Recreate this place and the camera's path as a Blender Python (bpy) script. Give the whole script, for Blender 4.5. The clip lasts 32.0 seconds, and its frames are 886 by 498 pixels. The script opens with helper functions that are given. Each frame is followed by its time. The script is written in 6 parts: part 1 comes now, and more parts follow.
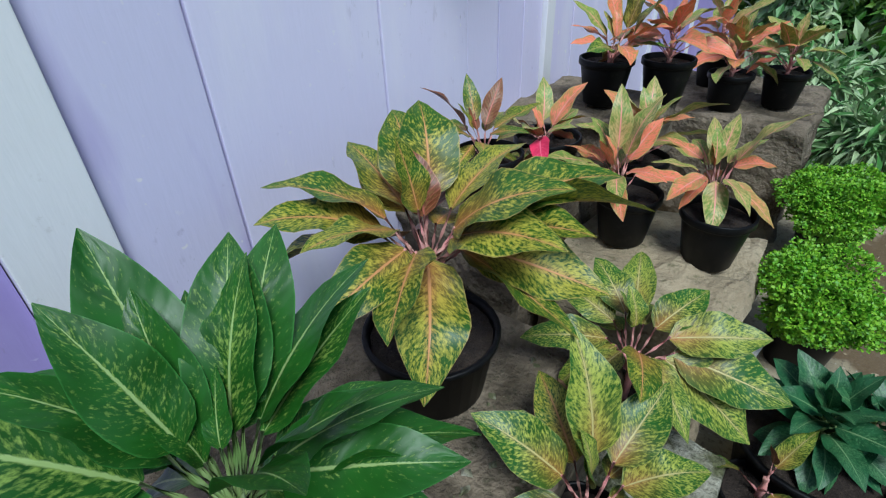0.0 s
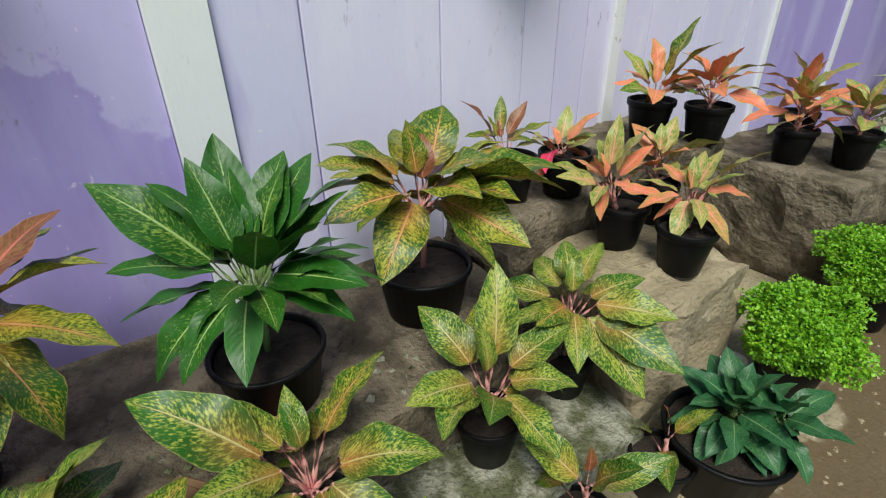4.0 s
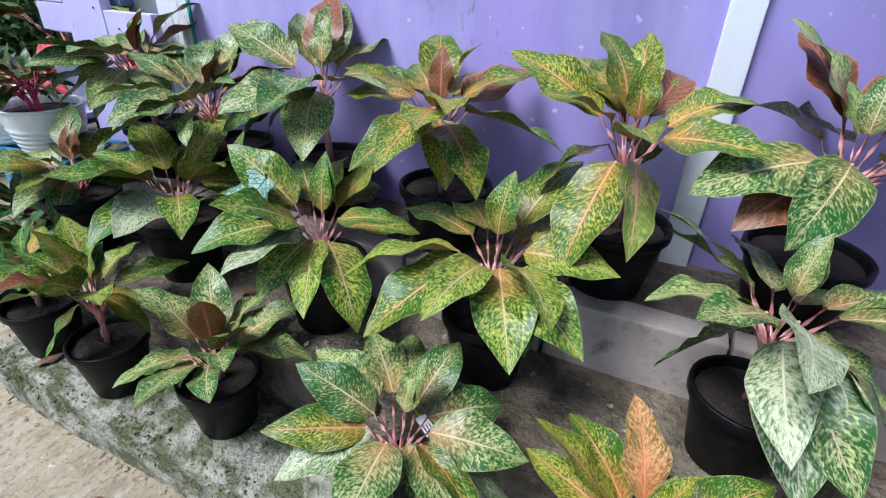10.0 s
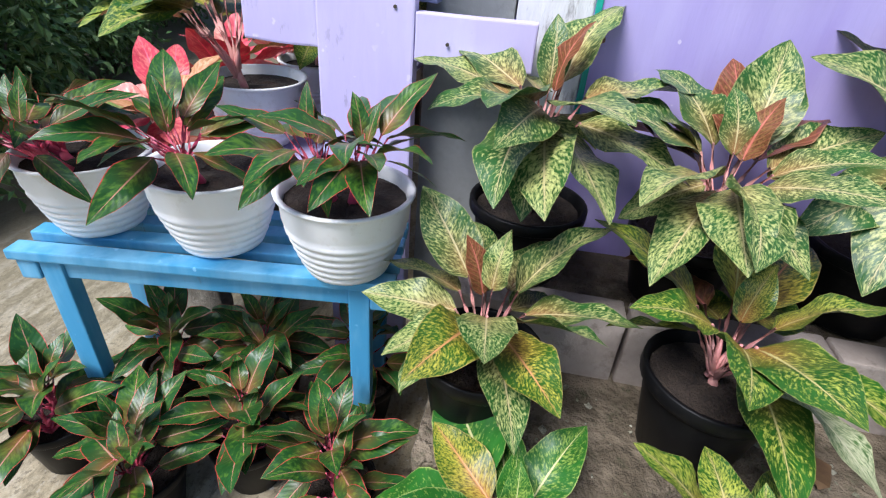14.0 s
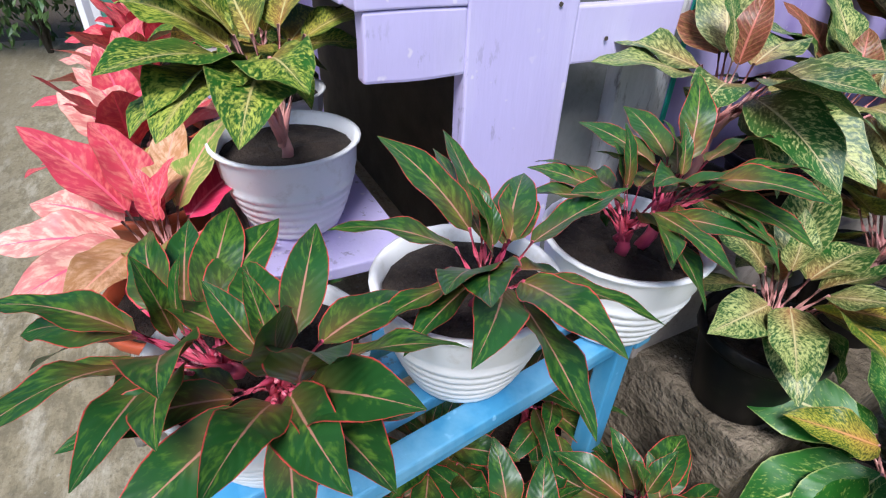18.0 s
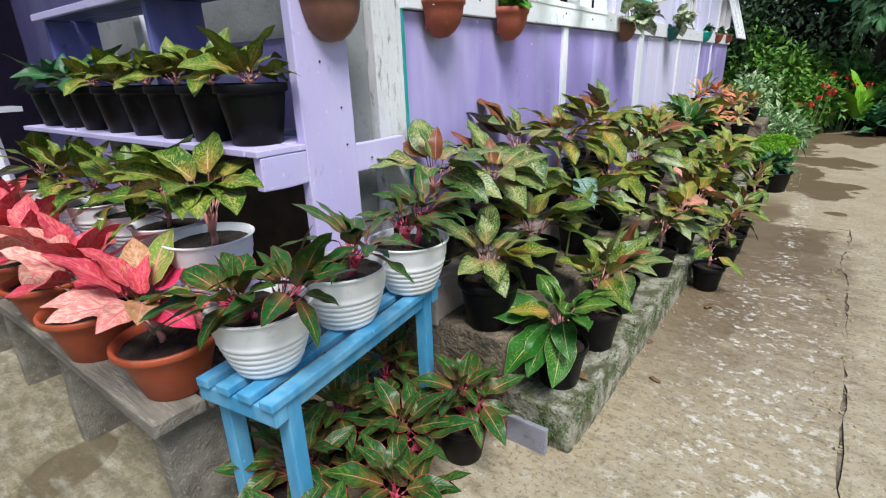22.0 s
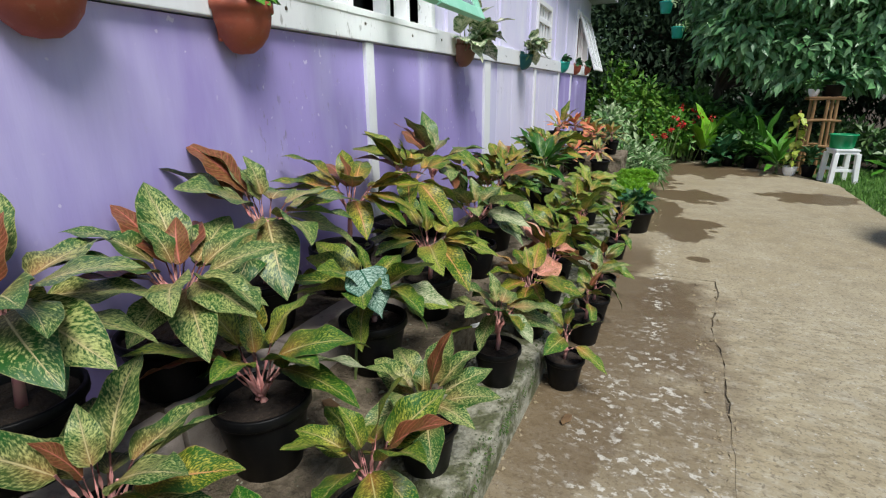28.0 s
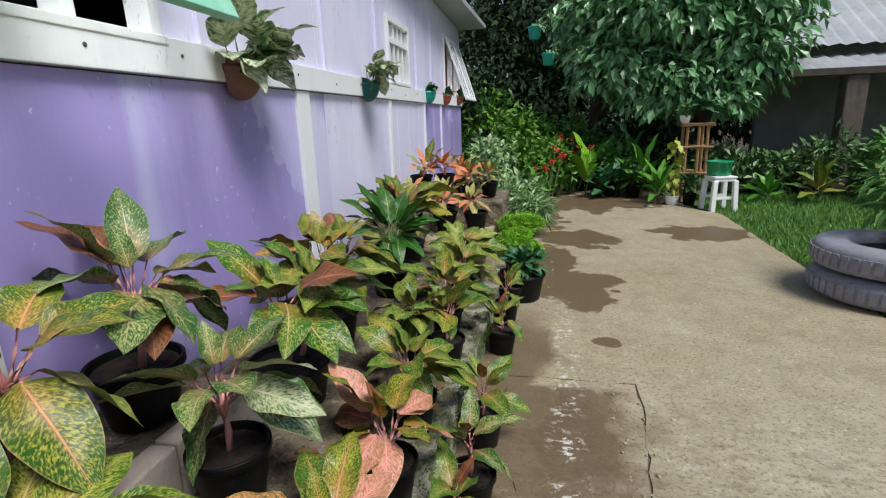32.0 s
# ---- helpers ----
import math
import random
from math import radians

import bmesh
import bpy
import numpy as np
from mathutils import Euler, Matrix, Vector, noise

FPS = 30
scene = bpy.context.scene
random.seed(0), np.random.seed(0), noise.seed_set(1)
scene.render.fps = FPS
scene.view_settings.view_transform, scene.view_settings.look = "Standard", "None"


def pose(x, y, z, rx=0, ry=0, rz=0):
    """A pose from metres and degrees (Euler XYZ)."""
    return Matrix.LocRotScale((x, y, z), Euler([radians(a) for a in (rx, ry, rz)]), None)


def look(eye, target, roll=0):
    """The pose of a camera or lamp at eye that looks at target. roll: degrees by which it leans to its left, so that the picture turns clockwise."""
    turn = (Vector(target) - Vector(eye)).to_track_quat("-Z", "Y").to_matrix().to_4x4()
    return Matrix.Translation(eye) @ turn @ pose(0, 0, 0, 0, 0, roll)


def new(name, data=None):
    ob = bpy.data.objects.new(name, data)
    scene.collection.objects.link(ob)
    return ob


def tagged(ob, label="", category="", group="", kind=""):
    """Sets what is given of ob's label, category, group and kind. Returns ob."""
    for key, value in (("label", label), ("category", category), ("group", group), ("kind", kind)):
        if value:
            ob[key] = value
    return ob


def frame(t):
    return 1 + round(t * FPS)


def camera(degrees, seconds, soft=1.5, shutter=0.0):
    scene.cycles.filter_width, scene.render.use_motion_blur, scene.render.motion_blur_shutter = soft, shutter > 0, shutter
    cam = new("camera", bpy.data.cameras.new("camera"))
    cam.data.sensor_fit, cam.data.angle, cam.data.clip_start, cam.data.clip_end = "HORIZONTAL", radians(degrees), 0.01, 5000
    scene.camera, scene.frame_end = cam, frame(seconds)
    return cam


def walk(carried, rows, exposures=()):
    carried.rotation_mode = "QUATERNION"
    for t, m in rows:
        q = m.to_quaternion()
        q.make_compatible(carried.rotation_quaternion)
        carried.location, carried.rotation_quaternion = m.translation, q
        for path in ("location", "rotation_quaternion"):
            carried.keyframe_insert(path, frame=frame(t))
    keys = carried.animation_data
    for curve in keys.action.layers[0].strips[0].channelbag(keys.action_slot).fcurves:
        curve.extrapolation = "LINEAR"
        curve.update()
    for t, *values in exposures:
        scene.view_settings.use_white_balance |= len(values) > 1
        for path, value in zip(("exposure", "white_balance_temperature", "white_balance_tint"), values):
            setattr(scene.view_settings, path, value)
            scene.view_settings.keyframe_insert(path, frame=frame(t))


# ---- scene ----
cam = camera(82.5, 32.0, 1.2)
PATH = [
    (0, (0.069, 0.063, 1.289), (-0.995, 1.352, 0.191), -2.4),
    (0.5, (0.088, 0.189, 1.284), (-0.951, 1.501, 0.19), -3.1),
    (1, (0.137, 0.314, 1.296), (-0.927, 1.613, 0.21), -2.5),
    (1.5, (0.191, 0.346, 1.299), (-0.896, 1.645, 0.235), -2.2),
    (2, (0.28, 0.264, 1.303), (-0.839, 1.599, 0.32), -1.7),
    (2.5, (0.394, 0.141, 1.307), (-0.763, 1.465, 0.354), -0.4),
    (4.5, (0.742, -0.098, 1.32), (-0.832, 0.672, 0.357), -0.8),
    (5, (0.803, -0.269, 1.307), (-0.847, 0.313, 0.338), 0.3),
    (5.5, (0.858, -0.421, 1.302), (-0.863, -0.044, 0.356), 0.8),
    (6, (0.888, -0.558, 1.298), (-0.868, -0.409, 0.352), 1.4),
    (6.5, (0.918, -0.664, 1.268), (-0.855, -0.733, 0.346), 1.8),
    (7, (0.904, -0.76, 1.242), (-0.839, -1.019, 0.296), 1.9),
    (7.5, (0.819, -0.869, 1.221), (-0.867, -1.283, 0.228), 2.5),
    (8, (0.718, -0.99, 1.207), (-0.92, -1.546, 0.204), 3.6),
    (8.5, (0.665, -1.118, 1.204), (-0.939, -1.764, 0.199), 4.2),
    (9, (0.648, -1.348, 1.215), (-0.952, -2.0, 0.208), 4.5),
    (9.5, (0.636, -1.531, 1.227), (-0.969, -2.209, 0.246), 2.6),
    (10, (0.594, -1.689, 1.229), (-0.99, -2.418, 0.25), 2.2),
    (10.5, (0.513, -1.935, 1.218), (-1.043, -2.66, 0.192), 1.5),
    (11, (0.495, -2.094, 1.203), (-1.047, -2.803, 0.146), 2.9),
    (11.5, (0.524, -2.355, 1.203), (-1.068, -2.92, 0.133), 3.5),
    (12, (0.549, -2.52, 1.194), (-1.066, -3.043, 0.136), 2.9),
    (12.5, (0.524, -2.726, 1.103), (-1.177, -3.244, 0.186), 5.3),
    (13, (0.446, -2.901, 1.111), (-1.233, -3.436, 0.166), 6.0),
    (13.5, (0.437, -3.116, 1.146), (-1.241, -3.49, 0.125), 7.3),
    (14, (0.434, -3.326, 1.193), (-1.24, -3.582, 0.13), 4.9),
    (14.5, (0.406, -3.454, 1.184), (-1.29, -3.701, 0.154), 4.8),
    (15, (0.318, -3.604, 1.164), (-1.369, -3.898, 0.131), 3.4),
    (15.5, (0.262, -3.693, 1.151), (-1.408, -3.957, 0.084), 2.8),
    (17.5, (0.15, -4.144, 1.197), (-1.427, -3.586, 0.101), 2.5),
    (18, (0.082, -4.195, 1.198), (-1.37, -3.436, 0.051), 1.9),
    (18.5, (0.057, -4.27, 1.21), (-1.228, -3.244, 0.071), 2.4),
    (19, (0.079, -4.341, 1.237), (-1.096, -3.126, 0.168), -0.1),
    (19.5, (0.167, -4.389, 1.265), (-0.976, -3.03, 0.345), -0.8),
    (20, (0.303, -4.419, 1.285), (-0.899, -3.059, 0.445), -1.9),
    (20.5, (0.462, -4.472, 1.294), (-0.783, -3.115, 0.514), -1.8),
    (21, (0.535, -4.554, 1.296), (-0.686, -3.145, 0.573), -2.6),
    (21.5, (0.6, -4.707, 1.29), (-0.564, -3.233, 0.602), -2.7),
    (22, (0.649, -4.795, 1.292), (-0.492, -3.299, 0.614), -2.1),
    (22.5, (0.664, -4.792, 1.308), (-0.434, -3.245, 0.676), -1.8),
    (23, (0.663, -4.767, 1.32), (-0.493, -3.239, 0.747), -2.5),
    (23.5, (0.636, -4.712, 1.329), (-0.653, -3.29, 0.768), -1.9),
    (24, (0.604, -4.645, 1.325), (-0.704, -3.248, 0.747), -2.1),
    (24.5, (0.632, -4.568, 1.323), (-0.613, -3.116, 0.742), -3.3),
    (25, (0.673, -4.468, 1.328), (-0.499, -2.956, 0.746), -3.5),
    (25.5, (0.685, -4.418, 1.32), (-0.425, -2.866, 0.72), -3.1),
    (26, (0.61, -4.31, 1.322), (-0.377, -2.7, 0.665), -1.9),
    (26.5, (0.512, -4.158, 1.327), (-0.294, -2.458, 0.65), -2.3),
    (28.5, (0.592, -3.565, 1.28), (-0.194, -1.82, 0.7), 0.1),
    (29, (0.518, -3.39, 1.301), (-0.12, -1.583, 0.727), 0.2),
    (29.5, (0.467, -3.284, 1.305), (-0.088, -1.45, 0.734), -0.0),
    (30, (0.461, -3.144, 1.3), (-0.094, -1.312, 0.718), -0.7),
    (30.5, (0.49, -2.926, 1.317), (-0.141, -1.117, 0.743), -1.2),
    (31, (0.531, -2.755, 1.314), (-0.132, -0.956, 0.745), -1.4),
    (31.5, (0.528, -2.612, 1.31), (-0.049, -0.782, 0.747), -1.7),
    (32, (0.506, -2.42, 1.335), (0.075, -0.534, 0.829), -2.0),
]
walk(cam, [(t, look(eye, target, roll)) for t, eye, target, roll in PATH],
     [(0, 0.04, 5500, 1), (2, 0.04, 6050, 0), (6, 0.42, 6600, -2), (9, 0.62, 5500, 9), (13, 0.88, 5850, 12), (15, 0.78, 6000, 13), (19, 0.62, 5900, 12), (23, 0.44, 6250, 7), (28.5, 0.26, 6350, 6), (32, 0.20, 6350, 7)])

# ---- light ----
world = bpy.data.worlds.new("sky_world")
world.use_nodes = True
scene.world = world
wn = world.node_tree
sky = wn.nodes.new("ShaderNodeTexSky")
sky.sky_type, sky.sun_disc = "NISHITA", False
sky.sun_elevation, sky.sun_rotation = radians(58), radians(125)
sky.air_density, sky.dust_density, sky.ozone_density = 1.0, 1.5, 1.0
wn.links.new(sky.outputs[0], wn.nodes["Background"].inputs[0])
wn.nodes["Background"].inputs[1].default_value = 0.078
sun = new("sun", bpy.data.lights.new("sun", "SUN"))
sun.data.energy, sun.data.angle, sun.data.color = 3.0, radians(24), (1.0, 0.97, 0.93)
sun.matrix_world = look((0, 0, 0), (-math.sin(radians(125)) * 0.62, -math.cos(radians(125)) * 0.62, -1.0))


# ---- materials ----
def nodes_of(name):
    m = bpy.data.materials.new(name)
    m.use_nodes = True
    t = m.node_tree
    return m, t, t.nodes["Principled BSDF"]


def add(t, kind, **inputs):
    n = t.nodes.new("ShaderNode" + kind)
    for k, v in inputs.items():
        n.inputs[k.replace("_", " ")].default_value = v
    return n


def math_node(t, op, a, b=None, clamp=False):
    n = t.nodes.new("ShaderNodeMath")
    n.operation, n.use_clamp = op, clamp
    for i, v in enumerate((a, b)):
        if v is None:
            continue
        if isinstance(v, (int, float)):
            n.inputs[i].default_value = v
        else:
            t.links.new(v, n.inputs[i])
    return n.outputs[0]


def mix(t, fac, a, b, blend="MIX"):
    n = t.nodes.new("ShaderNodeMix")
    n.data_type, n.blend_type = "RGBA", blend
    for i, v in ((0, fac), (6, a), (7, b)):
        if isinstance(v, (int, float)):
            n.inputs[i].default_value = v
        elif isinstance(v, tuple):
            n.inputs[i].default_value = (*v, 1.0)[:4]
        else:
            t.links.new(v, n.inputs[i])
    return n.outputs[2]


def ramp(t, fac, lo, hi):
    n = t.nodes.new("ShaderNodeMapRange")
    n.inputs[1].default_value, n.inputs[2].default_value = lo, hi
    n.clamp = True
    t.links.new(fac, n.inputs[0])
    return n.outputs[0]


def noise_tex(t, scale, detail=4.0, rough=0.55, vec=None):
    n = add(t, "TexNoise", Scale=scale, Detail=detail, Roughness=rough)
    if vec is not None:
        t.links.new(vec, n.inputs["Vector"])
    return n.outputs["Fac"]


def world_pos(t):
    return t.nodes.new("ShaderNodeNewGeometry").outputs["Position"]


def stretched(t, vec, sx, sy, sz):
    n = t.nodes.new("ShaderNodeMapping")
    n.inputs["Scale"].default_value = (sx, sy, sz)
    t.links.new(vec, n.inputs["Vector"])
    return n.outputs[0]


def bump(t, bsdf, height, strength, dist):
    n = add(t, "Bump", Strength=strength, Distance=dist)
    t.links.new(height, n.inputs["Height"])
    t.links.new(n.outputs[0], bsdf.inputs["Normal"])


def surface(name, a, b, c=None, scale=3.0, fine=60.0, rough=0.7, bump_s=0.3, bump_d=0.004, stretch=(1, 1, 1), vary=0.0, metal=0.0, lo=0.38, hi=0.66, grainy=0.35):
    """Two tones by large noise, a third in stains, fine relief."""
    m, t, p = nodes_of(name)
    pos = stretched(t, world_pos(t), *stretch)
    big = noise_tex(t, scale, 6.0, 0.6, pos)
    col = mix(t, ramp(t, big, lo, hi), a, b)
    small = noise_tex(t, fine, 4.0, 0.6, pos)
    if c:
        st = noise_tex(t, scale * 4.1, 7.0, 0.7, pos)
        col = mix(t, ramp(t, st, 0.55, 0.72), col, c)
    col = mix(t, grainy, col, mix(t, small, (0.35, 0.35, 0.35), (1.0, 1.0, 1.0)), "MULTIPLY")
    if vary:
        r = t.nodes.new("ShaderNodeObjectInfo").outputs["Random"]
        col = mix(t, math_node(t, "MULTIPLY", r, vary), col, (0.25, 0.22, 0.2), "MULTIPLY")
    t.links.new(col, p.inputs["Base Color"])
    p.inputs["Roughness"].default_value, p.inputs["Metallic"].default_value = rough, metal
    bump(t, p, small, bump_s, bump_d)
    return m


def leaf_mat(name, base, blotch, amount, rib, edge=None, edge_at=0.86, tint=None, tint_share=0.0, grain=1.0, rough=0.42, rib_w=0.07, flush=None, tint_top=0.38, inner=None, veins=0.0):
    """A leaf: ground colour, flecks feathered along the side veins, midrib, margin; some leaves wholly tinted."""
    m, t, p = nodes_of(name)
    uv = t.nodes.new("ShaderNodeUVMap").outputs[0]
    sep = t.nodes.new("ShaderNodeSeparateXYZ")
    t.links.new(uv, sep.inputs[0])
    u, v = sep.outputs[0], sep.outputs[1]
    side = math_node(t, "SUBTRACT", math_node(t, "MULTIPLY", v, 2.0), 1.0)
    av = math_node(t, "ABSOLUTE", side)
    rnd = t.nodes.new("ShaderNodeObjectInfo").outputs["Random"]
    rnd2 = math_node(t, "FRACT", math_node(t, "MULTIPLY", rnd, 91.7))
    rnd3 = math_node(t, "FRACT", math_node(t, "MULTIPLY", rnd, 17.3))
    off = math_node(t, "MULTIPLY", rnd, 37.0)
    chev = math_node(t, "SUBTRACT", u, math_node(t, "MULTIPLY", av, 0.19))
    com = t.nodes.new("ShaderNodeCombineXYZ")
    t.links.new(math_node(t, "ADD", math_node(t, "MULTIPLY", chev, 36.0 * grain), off), com.inputs[0])
    t.links.new(math_node(t, "MULTIPLY", side, 6.5 * grain), com.inputs[1])
    t.links.new(off, com.inputs[2])
    n1 = noise_tex(t, 1.2, 3.0, 0.6, com.outputs[0])
    n2 = noise_tex(t, 0.17, 2.0, 0.5, com.outputs[0])
    level = 0.635 - 0.24 * amount
    var = math_node(t, "MULTIPLY", math_node(t, "SUBTRACT", rnd3, 0.55), 0.12)
    patch = math_node(t, "MULTIPLY", math_node(t, "SUBTRACT", n2, 0.5), 0.22)
    feather = math_node(t, "MULTIPLY", math_node(t, "SUBTRACT", 0.45, av), 0.09)
    drive = math_node(t, "ADD", math_node(t, "ADD", n1, var), math_node(t, "ADD", feather, patch))
    blot = ramp(t, drive, level - 0.105, level + 0.125)
    ground = mix(t, ramp(t, n2, 0.3, 0.75), base, tuple(x * 0.6 for x in base))
    fleck = mix(t, ramp(t, math_node(t, "ADD", av, math_node(t, "MULTIPLY", math_node(t, "SUBTRACT", n1, 0.5), 0.5)), 0.02, 0.24), inner or blotch, blotch)
    col = mix(t, blot, ground, fleck)
    vein = math_node(t, "SINE", math_node(t, "MULTIPLY", chev, 75.0))
    if veins:
        col = mix(t, math_node(t, "MULTIPLY", ramp(t, vein, 0.55, 0.95), veins), col, rib)
    col = mix(t, math_node(t, "MULTIPLY", rnd3, 0.36), col, (0.48, 0.55, 0.4), "MULTIPLY")
    if tint:
        on = ramp(t, rnd2, 1.0 - tint_share, 1.02 - tint_share)
        strength = math_node(t, "MULTIPLY", on, math_node(t, "ADD", math_node(t, "MULTIPLY", drive, 1.6), -0.25 if tint_top < 0.7 else 0.15))
        strength = math_node(t, "MULTIPLY", strength, math_node(t, "ADD", math_node(t, "MULTIPLY", blot, 0.5), 0.55))
        col = mix(t, math_node(t, "MINIMUM", math_node(t, "MAXIMUM", strength, 0.0), tint_top), col, tint)
    if flush:
        heart_zone = math_node(t, "MULTIPLY", ramp(t, u, 0.5, 0.0), ramp(t, av, 1.1, 0.1))
        col = mix(t, math_node(t, "MULTIPLY", math_node(t, "MULTIPLY", heart_zone, 0.8), math_node(t, "ADD", math_node(t, "MULTIPLY", rnd2, 0.7), 0.32)), col, flush)
    near = ramp(t, math_node(t, "DIVIDE", math_node(t, "ADD", av, math_node(t, "MULTIPLY", math_node(t, "SUBTRACT", n1, 0.5), 0.08)), math_node(t, "SUBTRACT", 1.25, u)), rib_w * 1.25, rib_w * 0.6)
    col = mix(t, near, col, rib)
    if edge:
        col = mix(t, ramp(t, math_node(t, "ADD", av, math_node(t, "MULTIPLY", math_node(t, "SUBTRACT", n1, 0.5), 0.1)), edge_at, edge_at + 0.05), col, edge)
    t.links.new(col, p.inputs["Base Color"])
    t.links.new(math_node(t, "ADD", math_node(t, "MULTIPLY", n1, 0.2), rough - 0.1), p.inputs["Roughness"])
    p.inputs["Specular IOR Level"].default_value = 0.35
    relief = math_node(t, "ADD", math_node(t, "MULTIPLY", vein, 0.12), math_node(t, "ADD", math_node(t, "MULTIPLY", n2, 2.0), math_node(t, "MULTIPLY", near, -1.0)))
    bump(t, p, relief, 0.22, 0.004)
    return m


LEAF = {
    "yellow": leaf_mat("leaf_green_yellow_mottled", (0.026, 0.118, 0.012), (0.46, 0.49, 0.08), 0.41, (0.50, 0.44, 0.17), edge=(0.26, 0.28, 0.07), edge_at=0.955, tint=(0.84, 0.24, 0.23), tint_share=0.015, flush=(0.46, 0.15, 0.05), tint_top=0.5, rib_w=0.036, inner=(0.46, 0.38, 0.13)),
    "orange": leaf_mat("leaf_olive_orange_mottled", (0.032, 0.112, 0.010), (0.50, 0.45, 0.06), 0.44, (0.58, 0.28, 0.11), edge=(0.34, 0.26, 0.07), edge_at=0.95, tint=(0.84, 0.24, 0.18), tint_share=0.03, flush=(0.50, 0.15, 0.05), tint_top=0.5, rib_w=0.042, inner=(0.54, 0.30, 0.09)),
    "pale": leaf_mat("leaf_green_cream_mottled", (0.024, 0.108, 0.018), (0.52, 0.54, 0.20), 0.41, (0.54, 0.46, 0.23), edge=(0.28, 0.28, 0.10), edge_at=0.955, tint=(0.84, 0.28, 0.25), tint_share=0.015, flush=(0.42, 0.16, 0.07), tint_top=0.5, rib_w=0.036, inner=(0.50, 0.43, 0.20)),
    "green": leaf_mat("leaf_dark_green", (0.026, 0.120, 0.012), (0.26, 0.38, 0.07), -0.05, (0.30, 0.42, 0.14), edge=(0.05, 0.18, 0.03), edge_at=0.95, rib_w=0.05),
    "siam": leaf_mat("leaf_green_red_margin", (0.022, 0.095, 0.020), (0.10, 0.21, 0.025), 0.22, (0.44, 0.21, 0.14), edge=(0.60, 0.055, 0.055), edge_at=0.94, grain=0.35, flush=(0.34, 0.10, 0.04), rib_w=0.05, rough=0.36),
    "pink": leaf_mat("leaf_coral_pink", (0.76, 0.07, 0.12), (0.86, 0.22, 0.20), 0.35, (0.92, 0.14, 0.22), edge=(0.30, 0.15, 0.07), edge_at=0.965, tint=(0.84, 0.52, 0.40), tint_share=0.4, grain=0.35, tint_top=0.9, veins=0.06),
    "salmon": leaf_mat("leaf_salmon_green", (0.20, 0.32, 0.05), (0.58, 0.44, 0.16), 0.5, (0.76, 0.30, 0.24), edge=(0.40, 0.36, 0.12), edge_at=0.9, tint=(0.82, 0.19, 0.12), tint_share=0.5, grain=0.5, tint_top=0.85, flush=(0.70, 0.24, 0.18)),
    "young": leaf_mat("leaf_red_brown_new", (0.18, 0.052, 0.022), (0.27, 0.14, 0.05), 0.42, (0.52, 0.16, 0.11), edge=(0.34, 0.18, 0.08), edge_at=0.93, veins=0.35, inner=(0.42, 0.14, 0.08)),
    "blush": leaf_mat("leaf_blush_pink", (0.48, 0.22, 0.11), (0.78, 0.35, 0.27), 0.62, (0.80, 0.34, 0.28), edge=(0.50, 0.38, 0.18), edge_at=0.94, grain=0.7, rib_w=0.04, inner=(0.80, 0.34, 0.28), veins=0.12),
    "silver": leaf_mat("leaf_silver_green", (0.08, 0.17, 0.04), (0.60, 0.60, 0.38), 0.60, (0.66, 0.60, 0.42), edge=(0.40, 0.40, 0.22), edge_at=0.94, grain=0.9, rib_w=0.036),
    "lush": leaf_mat("leaf_green_cream_rib", (0.026, 0.150, 0.016), (0.34, 0.46, 0.09), 0.14, (0.58, 0.56, 0.26), edge=(0.30, 0.38, 0.10), edge_at=0.95, rib_w=0.04),
    "magenta": leaf_mat("leaf_magenta_pink", (0.80, 0.04, 0.13), (0.86, 0.10, 0.20), 0.3, (0.92, 0.20, 0.30), edge=(0.45, 0.10, 0.08), edge_at=0.96, grain=0.4, veins=0.12),
    "tan": leaf_mat("leaf_tan_peach", (0.62, 0.30, 0.13), (0.74, 0.42, 0.26), 0.4, (0.76, 0.34, 0.24), edge=(0.5, 0.3, 0.14), edge_at=0.95, grain=0.4),
    "heart": leaf_mat("leaf_white_green_veined", (0.022, 0.115, 0.065), (0.50, 0.64, 0.56), 0.50, (0.02, 0.10, 0.055), edge=(0.03, 0.13, 0.07), edge_at=0.93, veins=0.65, grain=1.1, rib_w=0.05),
    "grey": leaf_mat("leaf_grey_green", (0.030, 0.125, 0.045), (0.10, 0.23, 0.09), 0.3, (0.18, 0.30, 0.13), rib_w=0.05),
    "cream": leaf_mat("leaf_green_cream_patches", (0.05, 0.18, 0.03), (0.80, 0.80, 0.60), 0.72, (0.40, 0.48, 0.24), grain=0.3),
    "fresh": leaf_mat("leaf_bright_green", (0.07, 0.27, 0.02), (0.18, 0.42, 0.05), 0.35, (0.26, 0.42, 0.12), rib_w=0.05),
    "banana": leaf_mat("leaf_banana_yellow_green", (0.20, 0.50, 0.02), (0.30, 0.60, 0.05), 0.3, (0.42, 0.60, 0.16), rib_w=0.05),
    "lime": leaf_mat("leaf_lime_yellow", (0.36, 0.46, 0.05), (0.55, 0.60, 0.12), 0.5, (0.40, 0.48, 0.12)),
}


def foliage(name, a, b, rough=0.5):
    """Small leaves in one mesh, each with its own tone."""
    m, t, p = nodes_of(name)
    r = t.nodes.new("ShaderNodeNewGeometry").outputs["Random Per Island"]
    col = mix(t, r, a, b)
    n = noise_tex(t, 40.0, 2.0, 0.5, world_pos(t))
    col = mix(t, math_node(t, "MULTIPLY", n, 0.6), col, (0.5, 0.6, 0.4), "MULTIPLY")
    t.links.new(col, p.inputs["Base Color"])
    p.inputs["Roughness"].default_value = rough
    return m


